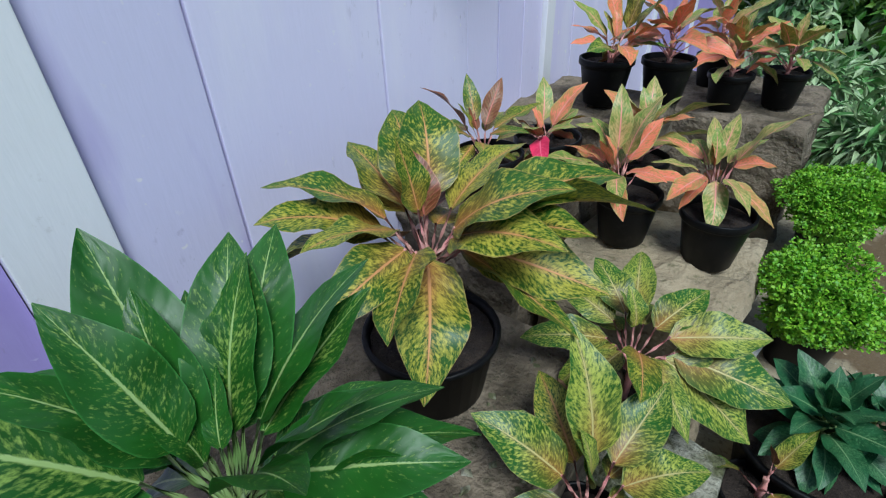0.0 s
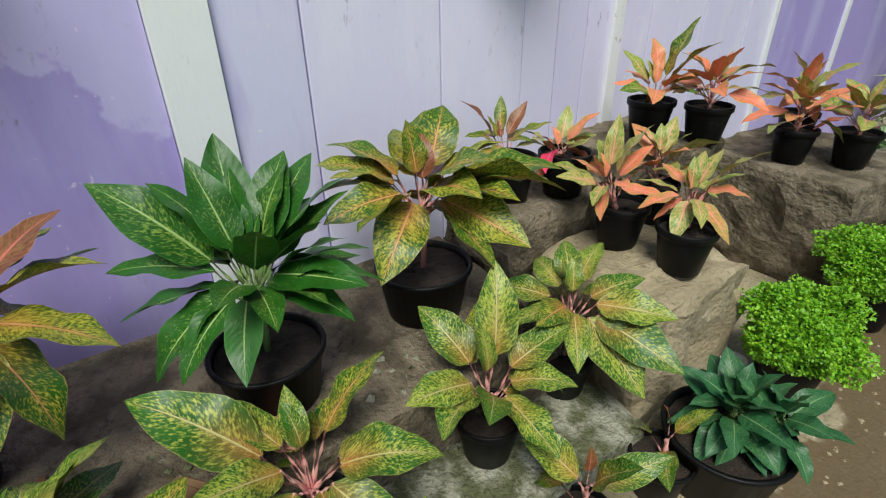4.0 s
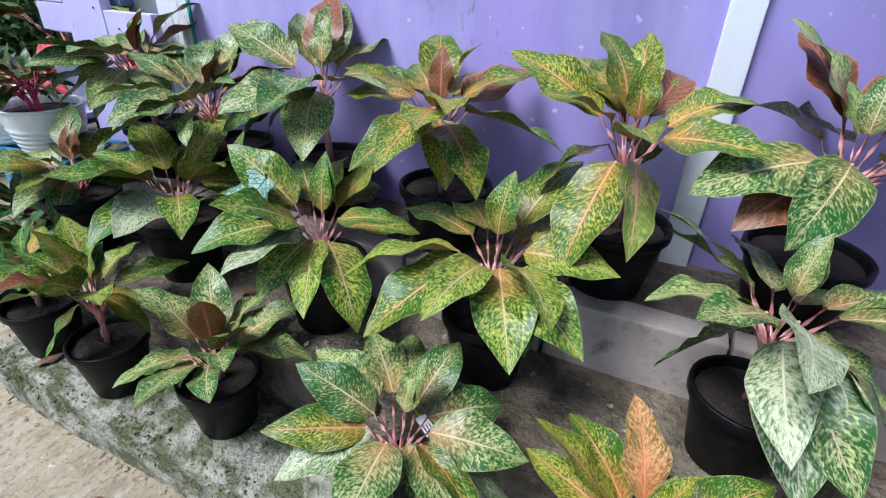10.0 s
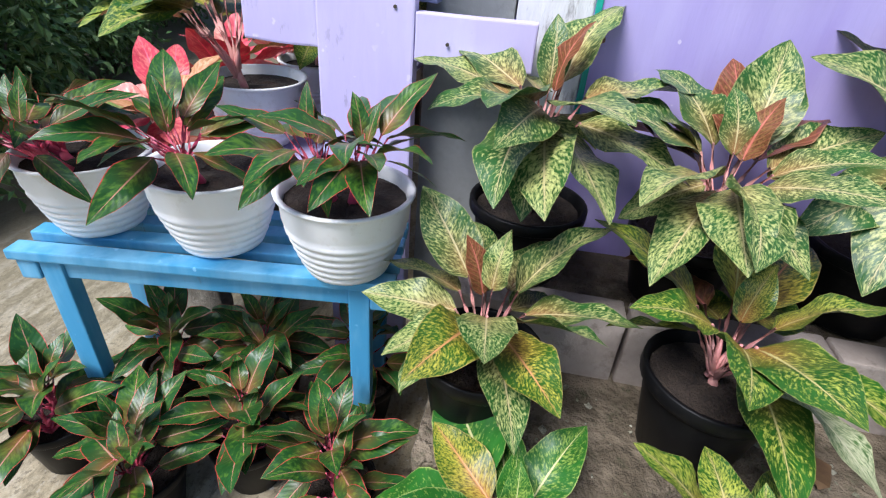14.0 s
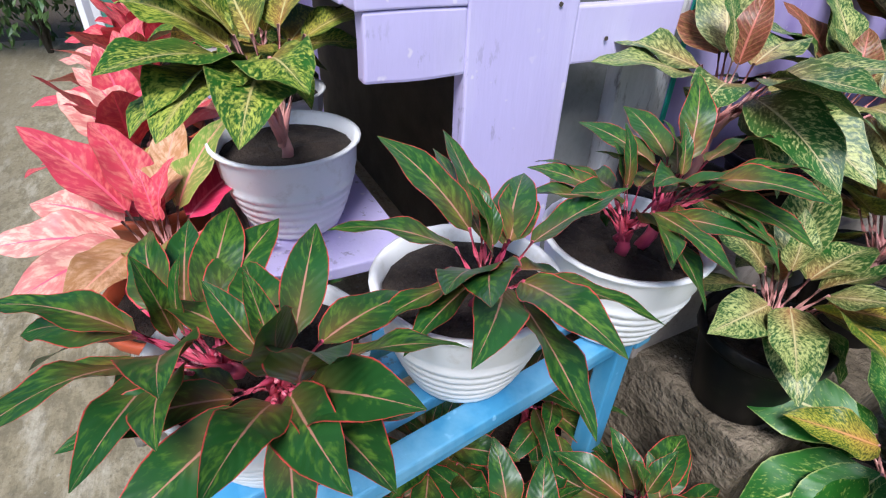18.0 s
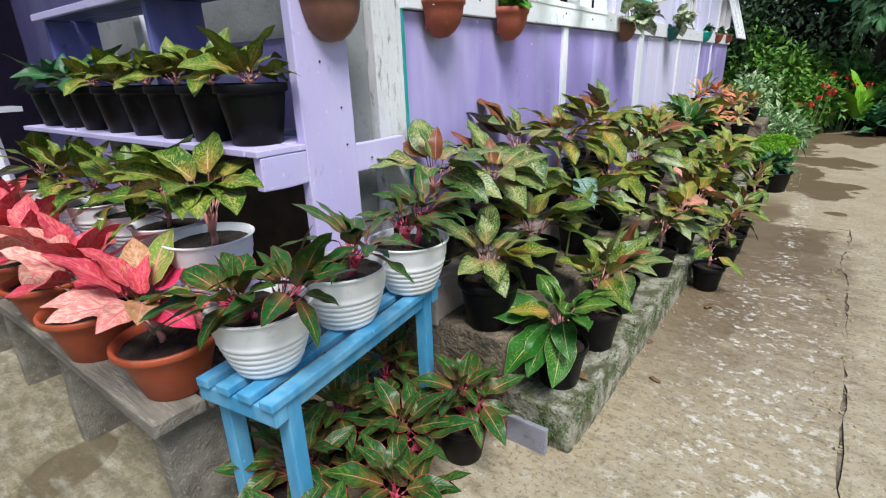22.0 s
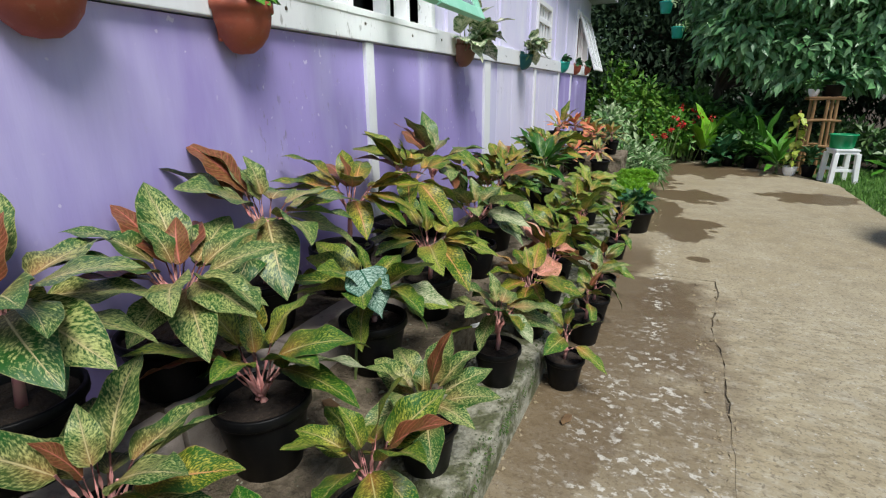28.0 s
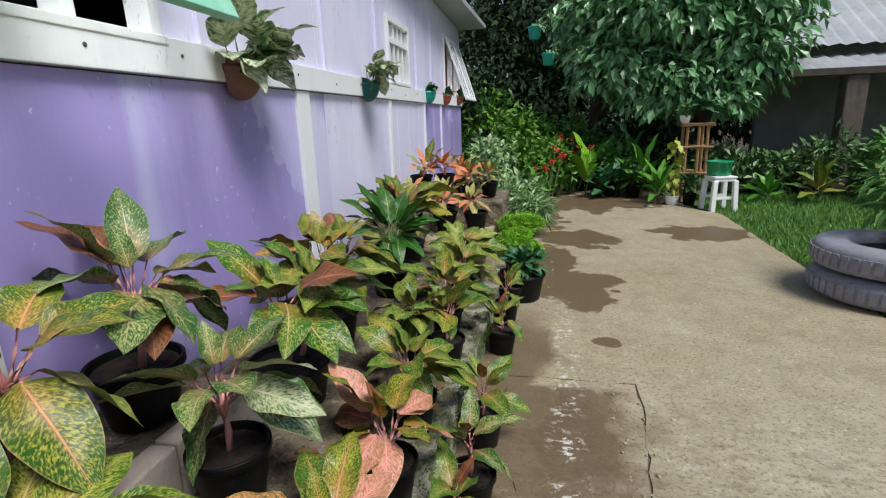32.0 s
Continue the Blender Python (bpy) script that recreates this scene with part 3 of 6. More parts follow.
# ---- leaves ----
def leaf_mesh(material, bend, fold, wavy, width, seed, nu=12, nv=4, heart=False):
    """A blade of unit length along +Y, folded on its midrib and bent down, with u along and v across."""
    me = bpy.data.meshes.new("leaf")
    verts, faces, uvs = [], [], []
    rng = random.Random(seed)
    ph = rng.uniform(0, 6)
    twist = rng.uniform(-0.25, 0.25)
    y = z = 0.0
    ang = 0.0
    for i in range(nu + 1):
        u = i / nu
        if i:
            ang = -bend * (u ** 1.2)
            y += math.cos(ang) / nu
            z += math.sin(ang) / nu
        if heart:
            w = width * (0.55 * (1 - u) ** 0.5 + 0.75 * math.sin(math.pi * min(1, u * 0.9 + 0.1)) ** 0.9) * (1 - u ** 3)
        else:
            w = width * 2.0 * max(0.0, u + 0.004) ** 0.64 * (1 - u) ** 1.04 + 0.003
        for j in range(nv + 1):
            s = 2 * j / nv - 1
            lift = fold * abs(s) ** 1.2 * w - 0.35 * w * s * s * fold
            wave = wavy * math.sin(u * 13 + ph + (1.6 if s > 0 else 0)) * abs(s) * w
            tw = twist * u * s * w
            h = lift + wave + tw
            verts.append((s * w, y - h * math.sin(ang), z + h * math.cos(ang)))
            uvs.append((u, j / nv))
    for i in range(nu):
        for j in range(nv):
            a = i * (nv + 1) + j
            faces.append((a, a + 1, a + nv + 2, a + nv + 1))
    me.from_pydata(verts, [], faces)
    layer = me.uv_layers.new(name="UVMap")
    for loop in me.loops:
        layer.data[loop.index].uv = uvs[loop.vertex_index]
    me.polygons.foreach_set("use_smooth", [True] * len(me.polygons))
    me.materials.append(material)
    return me


LEAF_STOCK = {}


def stock(kind, k, width):
    key = (kind, k % 7, round(width, 2))
    if key not in LEAF_STOCK:
        rng = random.Random(k % 7 * 31 + 5)
        LEAF_STOCK[key] = leaf_mesh(LEAF[kind], (0.4, 0.65, 0.5, 0.9, 0.25, 0.55, 0.75)[k % 7], rng.uniform(0.15, 0.5), rng.uniform(0.06, 0.2), width, k, heart=kind == "heart")
    return LEAF_STOCK[key]


STALKS = {}


def stalk_mesh(material):
    if material.name not in STALKS:
        STALKS[material.name] = mesh_of("petiole", tube([(0, 0, 0), (0, 0.02, 0.3), (0, 0.0, 0.65), (0, 0, 1.0)], [0.055, 0.042, 0.032, 0.026], 6), material)
        STALKS[material.name].polygons.foreach_set("use_smooth", [True] * len(STALKS[material.name].polygons))
    return STALKS[material.name]


def put_leaf(parent, base, az, el, length, kind, k, roll=0.0, root=None, stalk=None, width=0.29):
    """One leaf on its stalk: az in degrees from +y towards -x, el above the level."""
    ob = new("leaf", stock(kind, k, width))
    ob.parent = parent
    ob.matrix_basis = Matrix.Translation(base) @ pose(0, 0, 0, 0, 0, az) @ pose(0, 0, 0, el, 0, 0) @ pose(0, 0, 0, 0, roll, 0) @ Matrix.Scale(length, 4)
    if root is not None:
        d = Vector(base) - Vector(root)
        st = new("petiole", stalk_mesh(stalk))
        st.parent = ob
        local = Matrix.Translation(root) @ d.to_track_quat("Z", "Y").to_matrix().to_4x4() @ Matrix.Diagonal((0.115 * min(1.0, length / 0.2), 0.115 * min(1.0, length / 0.2), d.length * 1.03, 1.0))
        st.matrix_basis = ob.matrix_basis.inverted() @ local
    return ob


# ---- pots ----
POTS = {}


def pot_meshes(style):
    """Unit pots: rim radius 1, height given by the profile; returns body, soil level, base radius."""
    if style in POTS:
        return POTS[style]
    if style == "black":
        prof = [(0.0, 0.0), (0.66, 0.0), (0.69, 0.03), (0.90, 1.28), (0.90, 1.40), (0.985, 1.41), (1.0, 1.43), (1.0, 1.62), (0.985, 1.64), (0.93, 1.64), (0.915, 1.6), (0.87, 1.36), (0.80, 0.9), (0.0, 0.9)]
        soil, mat, h = (0.875, 1.44), BLACK, 1.64
    elif style == "tub":
        prof = [(0.0, 0.0), (0.74, 0.0), (0.77, 0.03), (0.93, 1.0), (1.0, 1.03), (1.01, 1.10), (0.99, 1.13), (0.93, 1.12), (0.91, 1.0), (0.84, 0.6), (0.0, 0.6)]
        soil, mat, h = (0.90, 1.0), BLACK, 1.13
    elif style == "white":
        prof = [(0.0, 0.0), (0.52, 0.0), (0.55, 0.02)]
        for k in range(6):
            z = 0.06 + k * 0.135
            r = 0.60 + 0.34 * (z / 0.9) ** 0.75
            prof += [(r - 0.012, z), (r + 0.014, z + 0.05), (r + 0.016, z + 0.085), (r - 0.002, z + 0.125)]
        prof += [(0.935, 0.95), (0.955, 1.25), (0.97, 1.30), (1.02, 1.32), (1.025, 1.35), (0.99, 1.365), (0.93, 1.34), (0.91, 1.1), (0.80, 0.8), (0.0, 0.8)]
        soil, mat, h = (0.90, 1.17), WHITE_PL, 1.365
    elif style == "terra":
        prof = [(0.0, 0.0), (0.56, 0.0), (0.60, 0.03), (0.86, 0.92), (0.88, 0.98), (0.98, 1.0), (1.0, 1.03), (1.0, 1.12), (0.98, 1.15), (0.92, 1.14), (0.88, 1.0), (0.78, 0.7), (0.0, 0.7)]
        soil, mat, h = (0.86, 0.98), TERRA, 1.15
    body = mesh_of("pot", lathe(prof, 30), mat)
    body.polygons.foreach_set("use_smooth", [True] * len(body.polygons))
    bm = bmesh.new()
    rings = []
    rng = random.Random(3)
    for r in (1.0, 0.8, 0.55, 0.28):
        rings.append([bm.verts.new((r * soil[0] * math.cos(i / 18 * 2 * math.pi), r * soil[0] * math.sin(i / 18 * 2 * math.pi), soil[1] + rng.uniform(-0.03, 0.05) * (r < 1))) for i in range(18)])
    for a, b in zip(rings, rings[1:]):
        for i in range(18):
            bm.faces.new((a[i], a[(i + 1) % 18], b[(i + 1) % 18], b[i]))
    bm.faces.new(rings[-1])
    POTS[style] = (body, mesh_of("soil", bm, SOIL), soil[1], h)
    return POTS[style]


def add_pot(parent, style, r, x=0.0, y=0.0, z=0.0, tall=1.0):
    body, soil, level, h = pot_meshes(style)
    for name, me in (("pot", body), ("soil", soil)):
        ob = new(name, me)
        ob.parent = parent
        ob.matrix_basis = Matrix.Translation((x, y, z)) @ Matrix.Diagonal((r, r, r * tall, 1.0))
    return z + level * r * tall


LOOK = {
    "yellow": ("yellow-mottled aglaonema", PETIOLE),
    "orange": ("orange-flushed aglaonema", PETIOLE),
    "pale": ("cream-speckled aglaonema", PETIOLE),
    "green": ("dark green aglaonema", PETIOLE_GREEN),
    "siam": ("red-edged aglaonema", PETIOLE_RED),
    "pink": ("coral pink aglaonema", PETIOLE),
    "salmon": ("salmon-leaved aglaonema", PETIOLE),
    "grey": ("grey-green foliage plant", PETIOLE_GREEN),
    "lush": ("bright green cream-ribbed aglaonema", PETIOLE),
}
POT_WORDS = {"black": "black pot", "tub": "wide black tub", "white": "ribbed white pot", "terra": "terracotta-red pot"}


def aglaonema(x, y, base, crown, kind, n=11, size=0.23, pot="black", r=0.115, seed=1, young=1, where="on the ledge", group="potted plants along the house wall", lean=(0, 0), low=-24, tall=1.0, second=None, width=0.325, spread=1.0, high=74, twin=False, jitter=28, dense=1.5):
    """A potted aglaonema whose leaf stalks meet at the height `crown`."""
    rng = random.Random(seed * 7919 + 13)
    words, stalk = LOOK[kind]
    top = thing("potted_aglaonema", pose(x, y, base), f"{words} in a {POT_WORDS[pot]} {where}", "potted plant", group)
    level = add_pot(top, pot, r, tall=tall)
    h = crown - base
    cx, cy = lean
    stems = [(cx, cy, 0.0)] if not second else [(cx, cy, 0.0), (second[0], second[1], second[2])]
    start = rng.uniform(0, 360)
    if twin:
        a = rng.uniform(0, 6.28)
        stems.append((cx + 0.06 * math.cos(a), cy + 0.06 * math.sin(a), -rng.uniform(0.02, 0.07)))
    for si, (sx, sy, dz) in enumerate(stems):
        hc = h + dz
        m = round(n * (dense if not twin else 1.1)) if si == 0 else max(5, int(n * 0.8))
        s_low, s_top = Vector((sx * 0.3, sy * 0.3, level - 0.01)), Vector((sx, sy, max(level + 0.03, hc - 0.06)))
        part("stem", tube([s_low, s_low.lerp(s_top, 0.5) + Vector((0.004, 0.003, 0)), s_top], [0.010, 0.009, 0.007], 7), stalk, top, smooth=True)
        for i in range(m):
            f = i / (m - 1)
            az = start + i * 137.5 + rng.uniform(-jitter, jitter)
            el = low + (high - low) * f ** 1.05 + rng.uniform(-14, 14)
            pel = radians(34 + 46 * f + rng.uniform(-8, 8))
            ln = size * (0.80 + 0.32 * math.sin(math.pi * min(1, f * 0.9 + 0.1)) + rng.uniform(-0.18, 0.16)) * (0.82 if f > 0.88 else 1.0)
            lp = size * (0.42 - 0.16 * f) * spread
            a = radians(az)
            out = Vector((-math.sin(a), math.cos(a), 0))
            zc = max(level + 0.015, hc - 0.135 + 0.095 * f)
            root = Vector((sx, sy, zc)).lerp(s_low, 0.0 if zc >= s_low.z + 0.02 else 0.5)
            tip = root + out * lp * math.cos(pel) + Vector((0, 0, lp * math.sin(pel)))
            knd = kind
            if young and f > 0.9 and kind in ("yellow", "orange", "pale") and rng.random() < 0.6:
                knd = "young"
                ln *= 0.78
            put_leaf(top, tip, az, el, ln, knd, rng.randrange(7), rng.uniform(-34, 34), root, stalk, width * rng.choice((0.92, 1.0, 1.0, 1.08)))
    return top


def grown(kind, pot, r, base, stems, at=None, where="on the ledge", group="potted plants along the house wall", tall=1.0, width=0.38, fill=True, drop=0.085):
    """A potted aglaonema with each leaf set: stems of (crown, leaves), a leaf as (azimuth, rise, reach, tone)."""
    words, stalk = LOOK[kind]
    crown = stems[0][0]
    px, py = at or crown[:2]
    rng = random.Random(int(crown[1] * 1000) + 77)
    top = thing("potted_aglaonema", pose(px, py, base), f"{words} in a {POT_WORDS[pot]} {where}", "potted plant", group)
    level = add_pot(top, pot, r, tall=tall)
    bends = (0.4, 0.65, 0.5, 0.9, 0.25, 0.55, 0.75)
    for c, leaves in stems:
        head = Vector((c[0] - px, c[1] - py, c[2] - base))
        foot = Vector((head.x * 0.35, head.y * 0.35, level - 0.01))
        neck = foot.lerp(head, max(0.15, 1 - drop / max(0.02, (head - foot).length)))
        part("stem", tube([foot, foot.lerp(neck, 0.5) + Vector((0.004, 0.003, 0)), neck], [0.011, 0.010, 0.008], 7), stalk, top, smooth=True)
        leaves = [(*leaf, "")[:4] for leaf in leaves]
        if fill:
            ring = sorted(leaf[0] % 360 for leaf in leaves)
            mean = sum(leaf[2] for leaf in leaves) / len(leaves)
            for a, b in zip(ring, ring[1:] + [ring[0] + 360]):
                for k in range(int((b - a) / 50)):
                    leaves.append((a + (b - a) * (k + 1) / (int((b - a) / 50) + 1), rng.uniform(-16, 26), mean * rng.uniform(0.78, 1.0), ""))
            for k in range(2):
                leaves.append((rng.uniform(0, 360), rng.uniform(-46, -20), mean * rng.uniform(0.7, 0.85), ""))
            for k in range(2):
                leaves.append((rng.uniform(40, 140), rng.uniform(52, 76), mean * rng.uniform(0.45, 0.62), "y" if kind in ("orange", "pale") and k and rng.random() < 0.45 else ""))
        for az, rise, reach, tone in leaves:
            k = rng.randrange(7)
            a, e = radians(az), radians(rise)
            out = Vector((-math.sin(a), math.cos(a), 0))
            tip = head + out * reach * math.cos(e) + Vector((0, 0, reach * math.sin(e)))
            start = head + out * reach * 0.25 * math.cos(e) + Vector((0, 0, reach * 0.2 * math.sin(e) + reach * 0.03 + rng.uniform(-0.014, 0.008)))
            chord = tip - start
            up = math.degrees(math.asin(chord.z / chord.length)) + math.degrees(0.45 * bends[k])
            root = neck + Vector((rng.uniform(-0.008, 0.008), rng.uniform(-0.008, 0.008), rng.uniform(-0.02, 0.01)))
            root.z = max(root.z, level + 0.005)
            put_leaf(top, start, az, up, chord.length * 1.04, TONES.get(tone, kind), k, rng.uniform(-30, 30), root, stalk, width * rng.choice((0.88, 1.0, 1.08)))
    return top


TONES = {"y": "young", "p": "blush", "o": "orange", "w": "silver", "r": "salmon", "m": "magenta", "t": "tan", "g": "yellow"}


def leaf_cloud(name, blobs, count, size, material, parent=None, seed=0, droop=0.4, slim=0.45, label="", shell=0.55):
    """Many single leaves (two quads each) scattered in uneven blobs (x, y, z, rx, ry, rz)."""
    rng = np.random.RandomState(seed)
    vol = np.array([b[3] * b[4] * b[5] for b in blobs]) ** 0.8
    pick = rng.choice(len(blobs), count, p=vol / vol.sum())
    B = np.array(blobs)[pick]
    d = rng.normal(size=(count, 3))
    d /= np.linalg.norm(d, axis=1)[:, None]
    rad = shell + (1 - shell) * rng.rand(count) ** 0.6
    clump = 1 + 0.22 * np.sin(d[:, 0] * 7 + pick) * np.sin(d[:, 1] * 6 + 2 * pick) + 0.15 * np.sin(d[:, 2] * 9)
    c = B[:, :3] + d * B[:, 3:] * (rad * clump)[:, None]
    out = d + rng.normal(size=(count, 3)) * 0.6
    out[:, 2] -= droop
    out /= np.linalg.norm(out, axis=1)[:, None]
    up = np.array([0, 0, 1.0]) + rng.normal(size=(count, 3)) * 0.5 + d * 0.6
    sd = np.cross(out, up)
    sd /= np.linalg.norm(sd, axis=1)[:, None] + 1e-6
    nr = np.cross(sd, out)
    s = size * (0.65 + 0.7 * rng.rand(count))[:, None]
    w = s * slim * 0.5
    p0, p3 = c, c + out * s - nr * s * 0.12
    mid = c + out * s * 0.5 + nr * s * 0.06
    v = np.stack([p0, mid + sd * w, p3, mid - sd * w, c + out * s * 0.5 - nr * s * 0.03], 1).reshape(-1, 3)
    k = np.arange(count)[:, None] * 5
    f = np.concatenate([np.concatenate([k, k + 1, k + 4], 1), np.concatenate([k + 1, k + 2, k + 4], 1), np.concatenate([k + 2, k + 3, k + 4], 1), np.concatenate([k + 3, k, k + 4], 1)])
    me = bpy.data.meshes.new(name)
    me.from_pydata(v.tolist(), [], f.tolist())
    me.materials.append(material)
    return part(name, me, None, parent, label)


# ---- ground ----
ground = part("ground", box(-40, 40, -40, 60, -0.35, -0.05, bevel=0, cuts=3), EARTH)
tagged(ground, "damp brown garden earth under the trees", "ground", kind="structure")


def slab(name, outline, z0, z1, material, label, category="pavement"):
    """A flat slab from an outline, its long sides broken up a little."""
    pts = []
    rng = random.Random(len(outline) + 4)
    for a, b in zip(outline, outline[1:] + outline[:1]):
        a, b = Vector(a), Vector(b)
        n = min(60, max(1, int((b - a).length / 0.07)))
        for i in range(n):
            p = a.lerp(b, i / n)
            if i:
                p += Vector((rng.uniform(-1, 1), rng.uniform(-1, 1))) * 0.009
            pts.append(p)
    bm = bmesh.new()
    top = [bm.verts.new((p.x, p.y, z1)) for p in pts]
    bot = [bm.verts.new((p.x, p.y, z0)) for p in pts]
    bm.faces.new(top)
    for i in range(len(pts)):
        j = (i + 1) % len(pts)
        bm.faces.new((top[i], bot[i], bot[j], top[j]))
    bmesh.ops.recalc_face_normals(bm, faces=bm.faces)
    ob = part(name, bm, material)
    return tagged(ob, label, category, kind="structure")


slab("pavement_walk", [(-6.0, -9.0), (0.895, -9.0), (0.86, -4.0), (0.90, -1.2), (0.86, -0.8), (0.922, -0.2), (0.915, 0.005), (-6.0, -0.01)], -0.2, 0.0, CONCRETE, "worn mossy concrete walk with a broken edge")
slab("pavement_yard", [(0.902, -9.0), (3.6, -9.0), (2.58, 0.4), (2.57, 2.2), (2.60, 4.6), (2.1, 5.35), (1.0, 6.9), (-1.2, 6.9), (-1.2, -0.002), (0.922, 0.014), (0.929, -0.2), (0.867, -0.8), (0.907, -1.2), (0.867, -4.0)], -0.2, 0.002, CONCRETE, "pale concrete yard with wet brown stains")
slab("joint_bed", [(0.66, -9.0), (1.16, -9.0), (1.16, 0.2), (-1.0, 0.2), (-1.0, -0.15), (0.66, -0.15)], -0.1, -0.006, LEDGE, "dirt-filled joint in the concrete")
lawn = slab("lawn", [(2.59, 0.4), (3.62, -9.0), (12.0, -9.0), (12.0, 6.9), (2.2, 6.6), (2.62, 4.6), (2.58, 2.2)], -0.2, -0.02, LAWN, "short green lawn beside the concrete yard", "lawn")


def grass(name, x0, x1, y0, y1, count, h, seed, keep=None):
    rng = np.random.RandomState(seed)
    x = x0 + (x1 - x0) * rng.rand(count)
    y = y0 + (y1 - y0) * rng.rand(count)
    if keep:
        ok = np.array([keep(a, b) for a, b in zip(x, y)])
        x, y = x[ok], y[ok]
    n = len(x)
    a = rng.rand(n) * 6.28
    hh = h * (0.4 + rng.rand(n))
    w = 0.004 + 0.004 * rng.rand(n)
    dx, dy = np.cos(a), np.sin(a)
    ln = rng.normal(size=(n, 2)) * 0.35
    z0 = np.full(n, -0.02)
    v = np.stack([np.stack([x - dx * w, y - dy * w, z0], 1), np.stack([x + dx * w, y + dy * w, z0], 1), np.stack([x + ln[:, 0] * hh, y + ln[:, 1] * hh, z0 + hh], 1)], 1).reshape(-1, 3)
    f = np.arange(3 * n).reshape(-1, 3)
    me = bpy.data.meshes.new(name)
    me.from_pydata(v.tolist(), [], f.tolist())
    me.materials.append(GRASS)
    return part(name, me, None)


tagged(grass("grass", 2.4, 6.5, 0.3, 6.2, 42000, 0.06, 5, lambda a, b: a > 2.60 + 0.02 * math.sin(b * 9)), "short green grass beside the yard", "grass", kind="stuff")

# ---- ledge in three steps along the house ----
KERB, MID_X, TOP_X = 0.125, -0.13, -0.42
LOW_Z, MID_Z, TOP_Z = 0.17, 0.38, 0.55
ledge = thing("ledge", pose(0, 0, 0), "stepped mossy concrete ledge along the house wall", "ledge", kind="structure")
part("lower_step", box(MID_X - 0.02, KERB, -3.42, 1.06, -0.1, LOW_Z, 0.018, 0.012, 22, 1), LEDGE_LOW, ledge, "low kerb step overgrown with moss")
part("middle_step", box(TOP_X - 0.3, MID_X, -3.44, 0.98, -0.1, MID_Z, 0.014, 0.008, 20, 2), LEDGE, ledge, "rough concrete step")
back_fill = part("upper_step", box(-1.0, TOP_X - 0.06, -3.45, -1.1, -0.1, TOP_Z - 0.012, 0.01, 0.003, 8, 3), LEDGE, ledge)
part("back_fill", box(-1.0, TOP_X - 0.25, -1.11, 1.0, -0.1, MID_Z - 0.01, 0.01, 0.003, 8, 3), LEDGE, ledge)
blocks = [part("block", box(TOP_X - 0.075, TOP_X, y, y + 0.385, MID_Z - 0.02, TOP_Z, 0.006, 0.003, 3, i), BLOCKWORK, ledge) for i, y in enumerate([-3.45 + 0.395 * k for k in range(6)])]
tagged(leaf_cloud("moss", [(KERB - 0.02, -3.3 + 0.28 * k, 0.13, 0.03, 0.16, 0.05) for k in range(14)] + [(0.04, -3.42, 0.08, 0.06, 0.02, 0.07)], 9000, 0.012, MOSS, seed=4, shell=0.1), "green moss and small weeds on the kerb edge", "moss", kind="stuff")



def rubble(name, spots, count, size, material, seed, label):
    """Loose chips of stone and mortar: six-cornered pebbles scattered over the patches (x0, x1, y0, y1, z)."""
    rg = np.random.RandomState(seed)
    sp = np.array(spots)[rg.randint(0, len(spots), count)]
    c = np.stack([sp[:, 0] + (sp[:, 1] - sp[:, 0]) * rg.rand(count), sp[:, 2] + (sp[:, 3] - sp[:, 2]) * rg.rand(count), sp[:, 4]], 1)
    s = size * (0.35 + rg.rand(count) ** 3 * 1.6)
    c[:, 2] += s * 0.25
    axes = np.array([(1, 0, 0), (-1, 0, 0), (0, 1, 0), (0, -1, 0), (0, 0, 0.6), (0, 0, -0.6)])
    v = (c[:, None, :] + axes[None] * s[:, None, None] * (0.7 + 0.6 * rg.rand(count, 6, 1)) + rg.normal(size=(count, 6, 3)) * s[:, None, None] * 0.2).reshape(-1, 3)
    tri = np.array([(0, 2, 4), (2, 1, 4), (1, 3, 4), (3, 0, 4), (2, 0, 5), (1, 2, 5), (3, 1, 5), (0, 3, 5)])
    f = (np.arange(count)[:, None, None] * 6 + tri[None]).reshape(-1, 3)
    me = bpy.data.meshes.new(name)
    me.from_pydata(v.tolist(), [], f.tolist())
    me.materials.append(material)
    return tagged(part(name, me, None), label, "gravel", kind="stuff")


rubble("rubble", [(-0.12, 0.08, -3.38, 1.0, LOW_Z), (-0.38, -0.15, -3.38, 0.95, MID_Z), (-0.14, -0.08, -3.38, 0.95, LOW_Z)], 1500, 0.007, LEDGE_LOW, 12, "loose mortar chips and grit on the ledge")
rubble("gravel", [(0.10, 0.16, -3.4, 1.0, 0.0), (0.1, 0.5, 0.5, 3.0, 0.0), (0.78, 0.92, -3.0, -0.1, 0.0)], 1500, 0.006, STONE, 13, "small grit and crumbs lying on the concrete")

part("slate_piece", box(-0.10, 0.055, -3.472, -3.452, -0.02, 0.105, 0.004, 0.004, 3, 8), TYRE, ledge, "broken grey slate set against the kerb end")
# stone blocks further along
for i, (x0, x1, y0, y1, z) in enumerate(((-0.46, 0.03, 1.12, 1.66, 0.46), (-0.75, 0.0, 2.45, 3.2, 0.52), (-0.95, -0.44, 1.62, 2.2, 0.68), (-0.92, -0.48, 1.02, 1.58, 0.58))):
    tagged(part("stone_block", box(x0, x1, y0, y1, -0.05, z, 0.03, 0.035, 9, i + 5), STONE if i < 1 else LEDGE), "weathered mossy stone block on the ground", "stone block", "stone blocks")

# ---- house ----
WALL = pose(-0.767, -1.62, 0, 0, 0, 2.7)


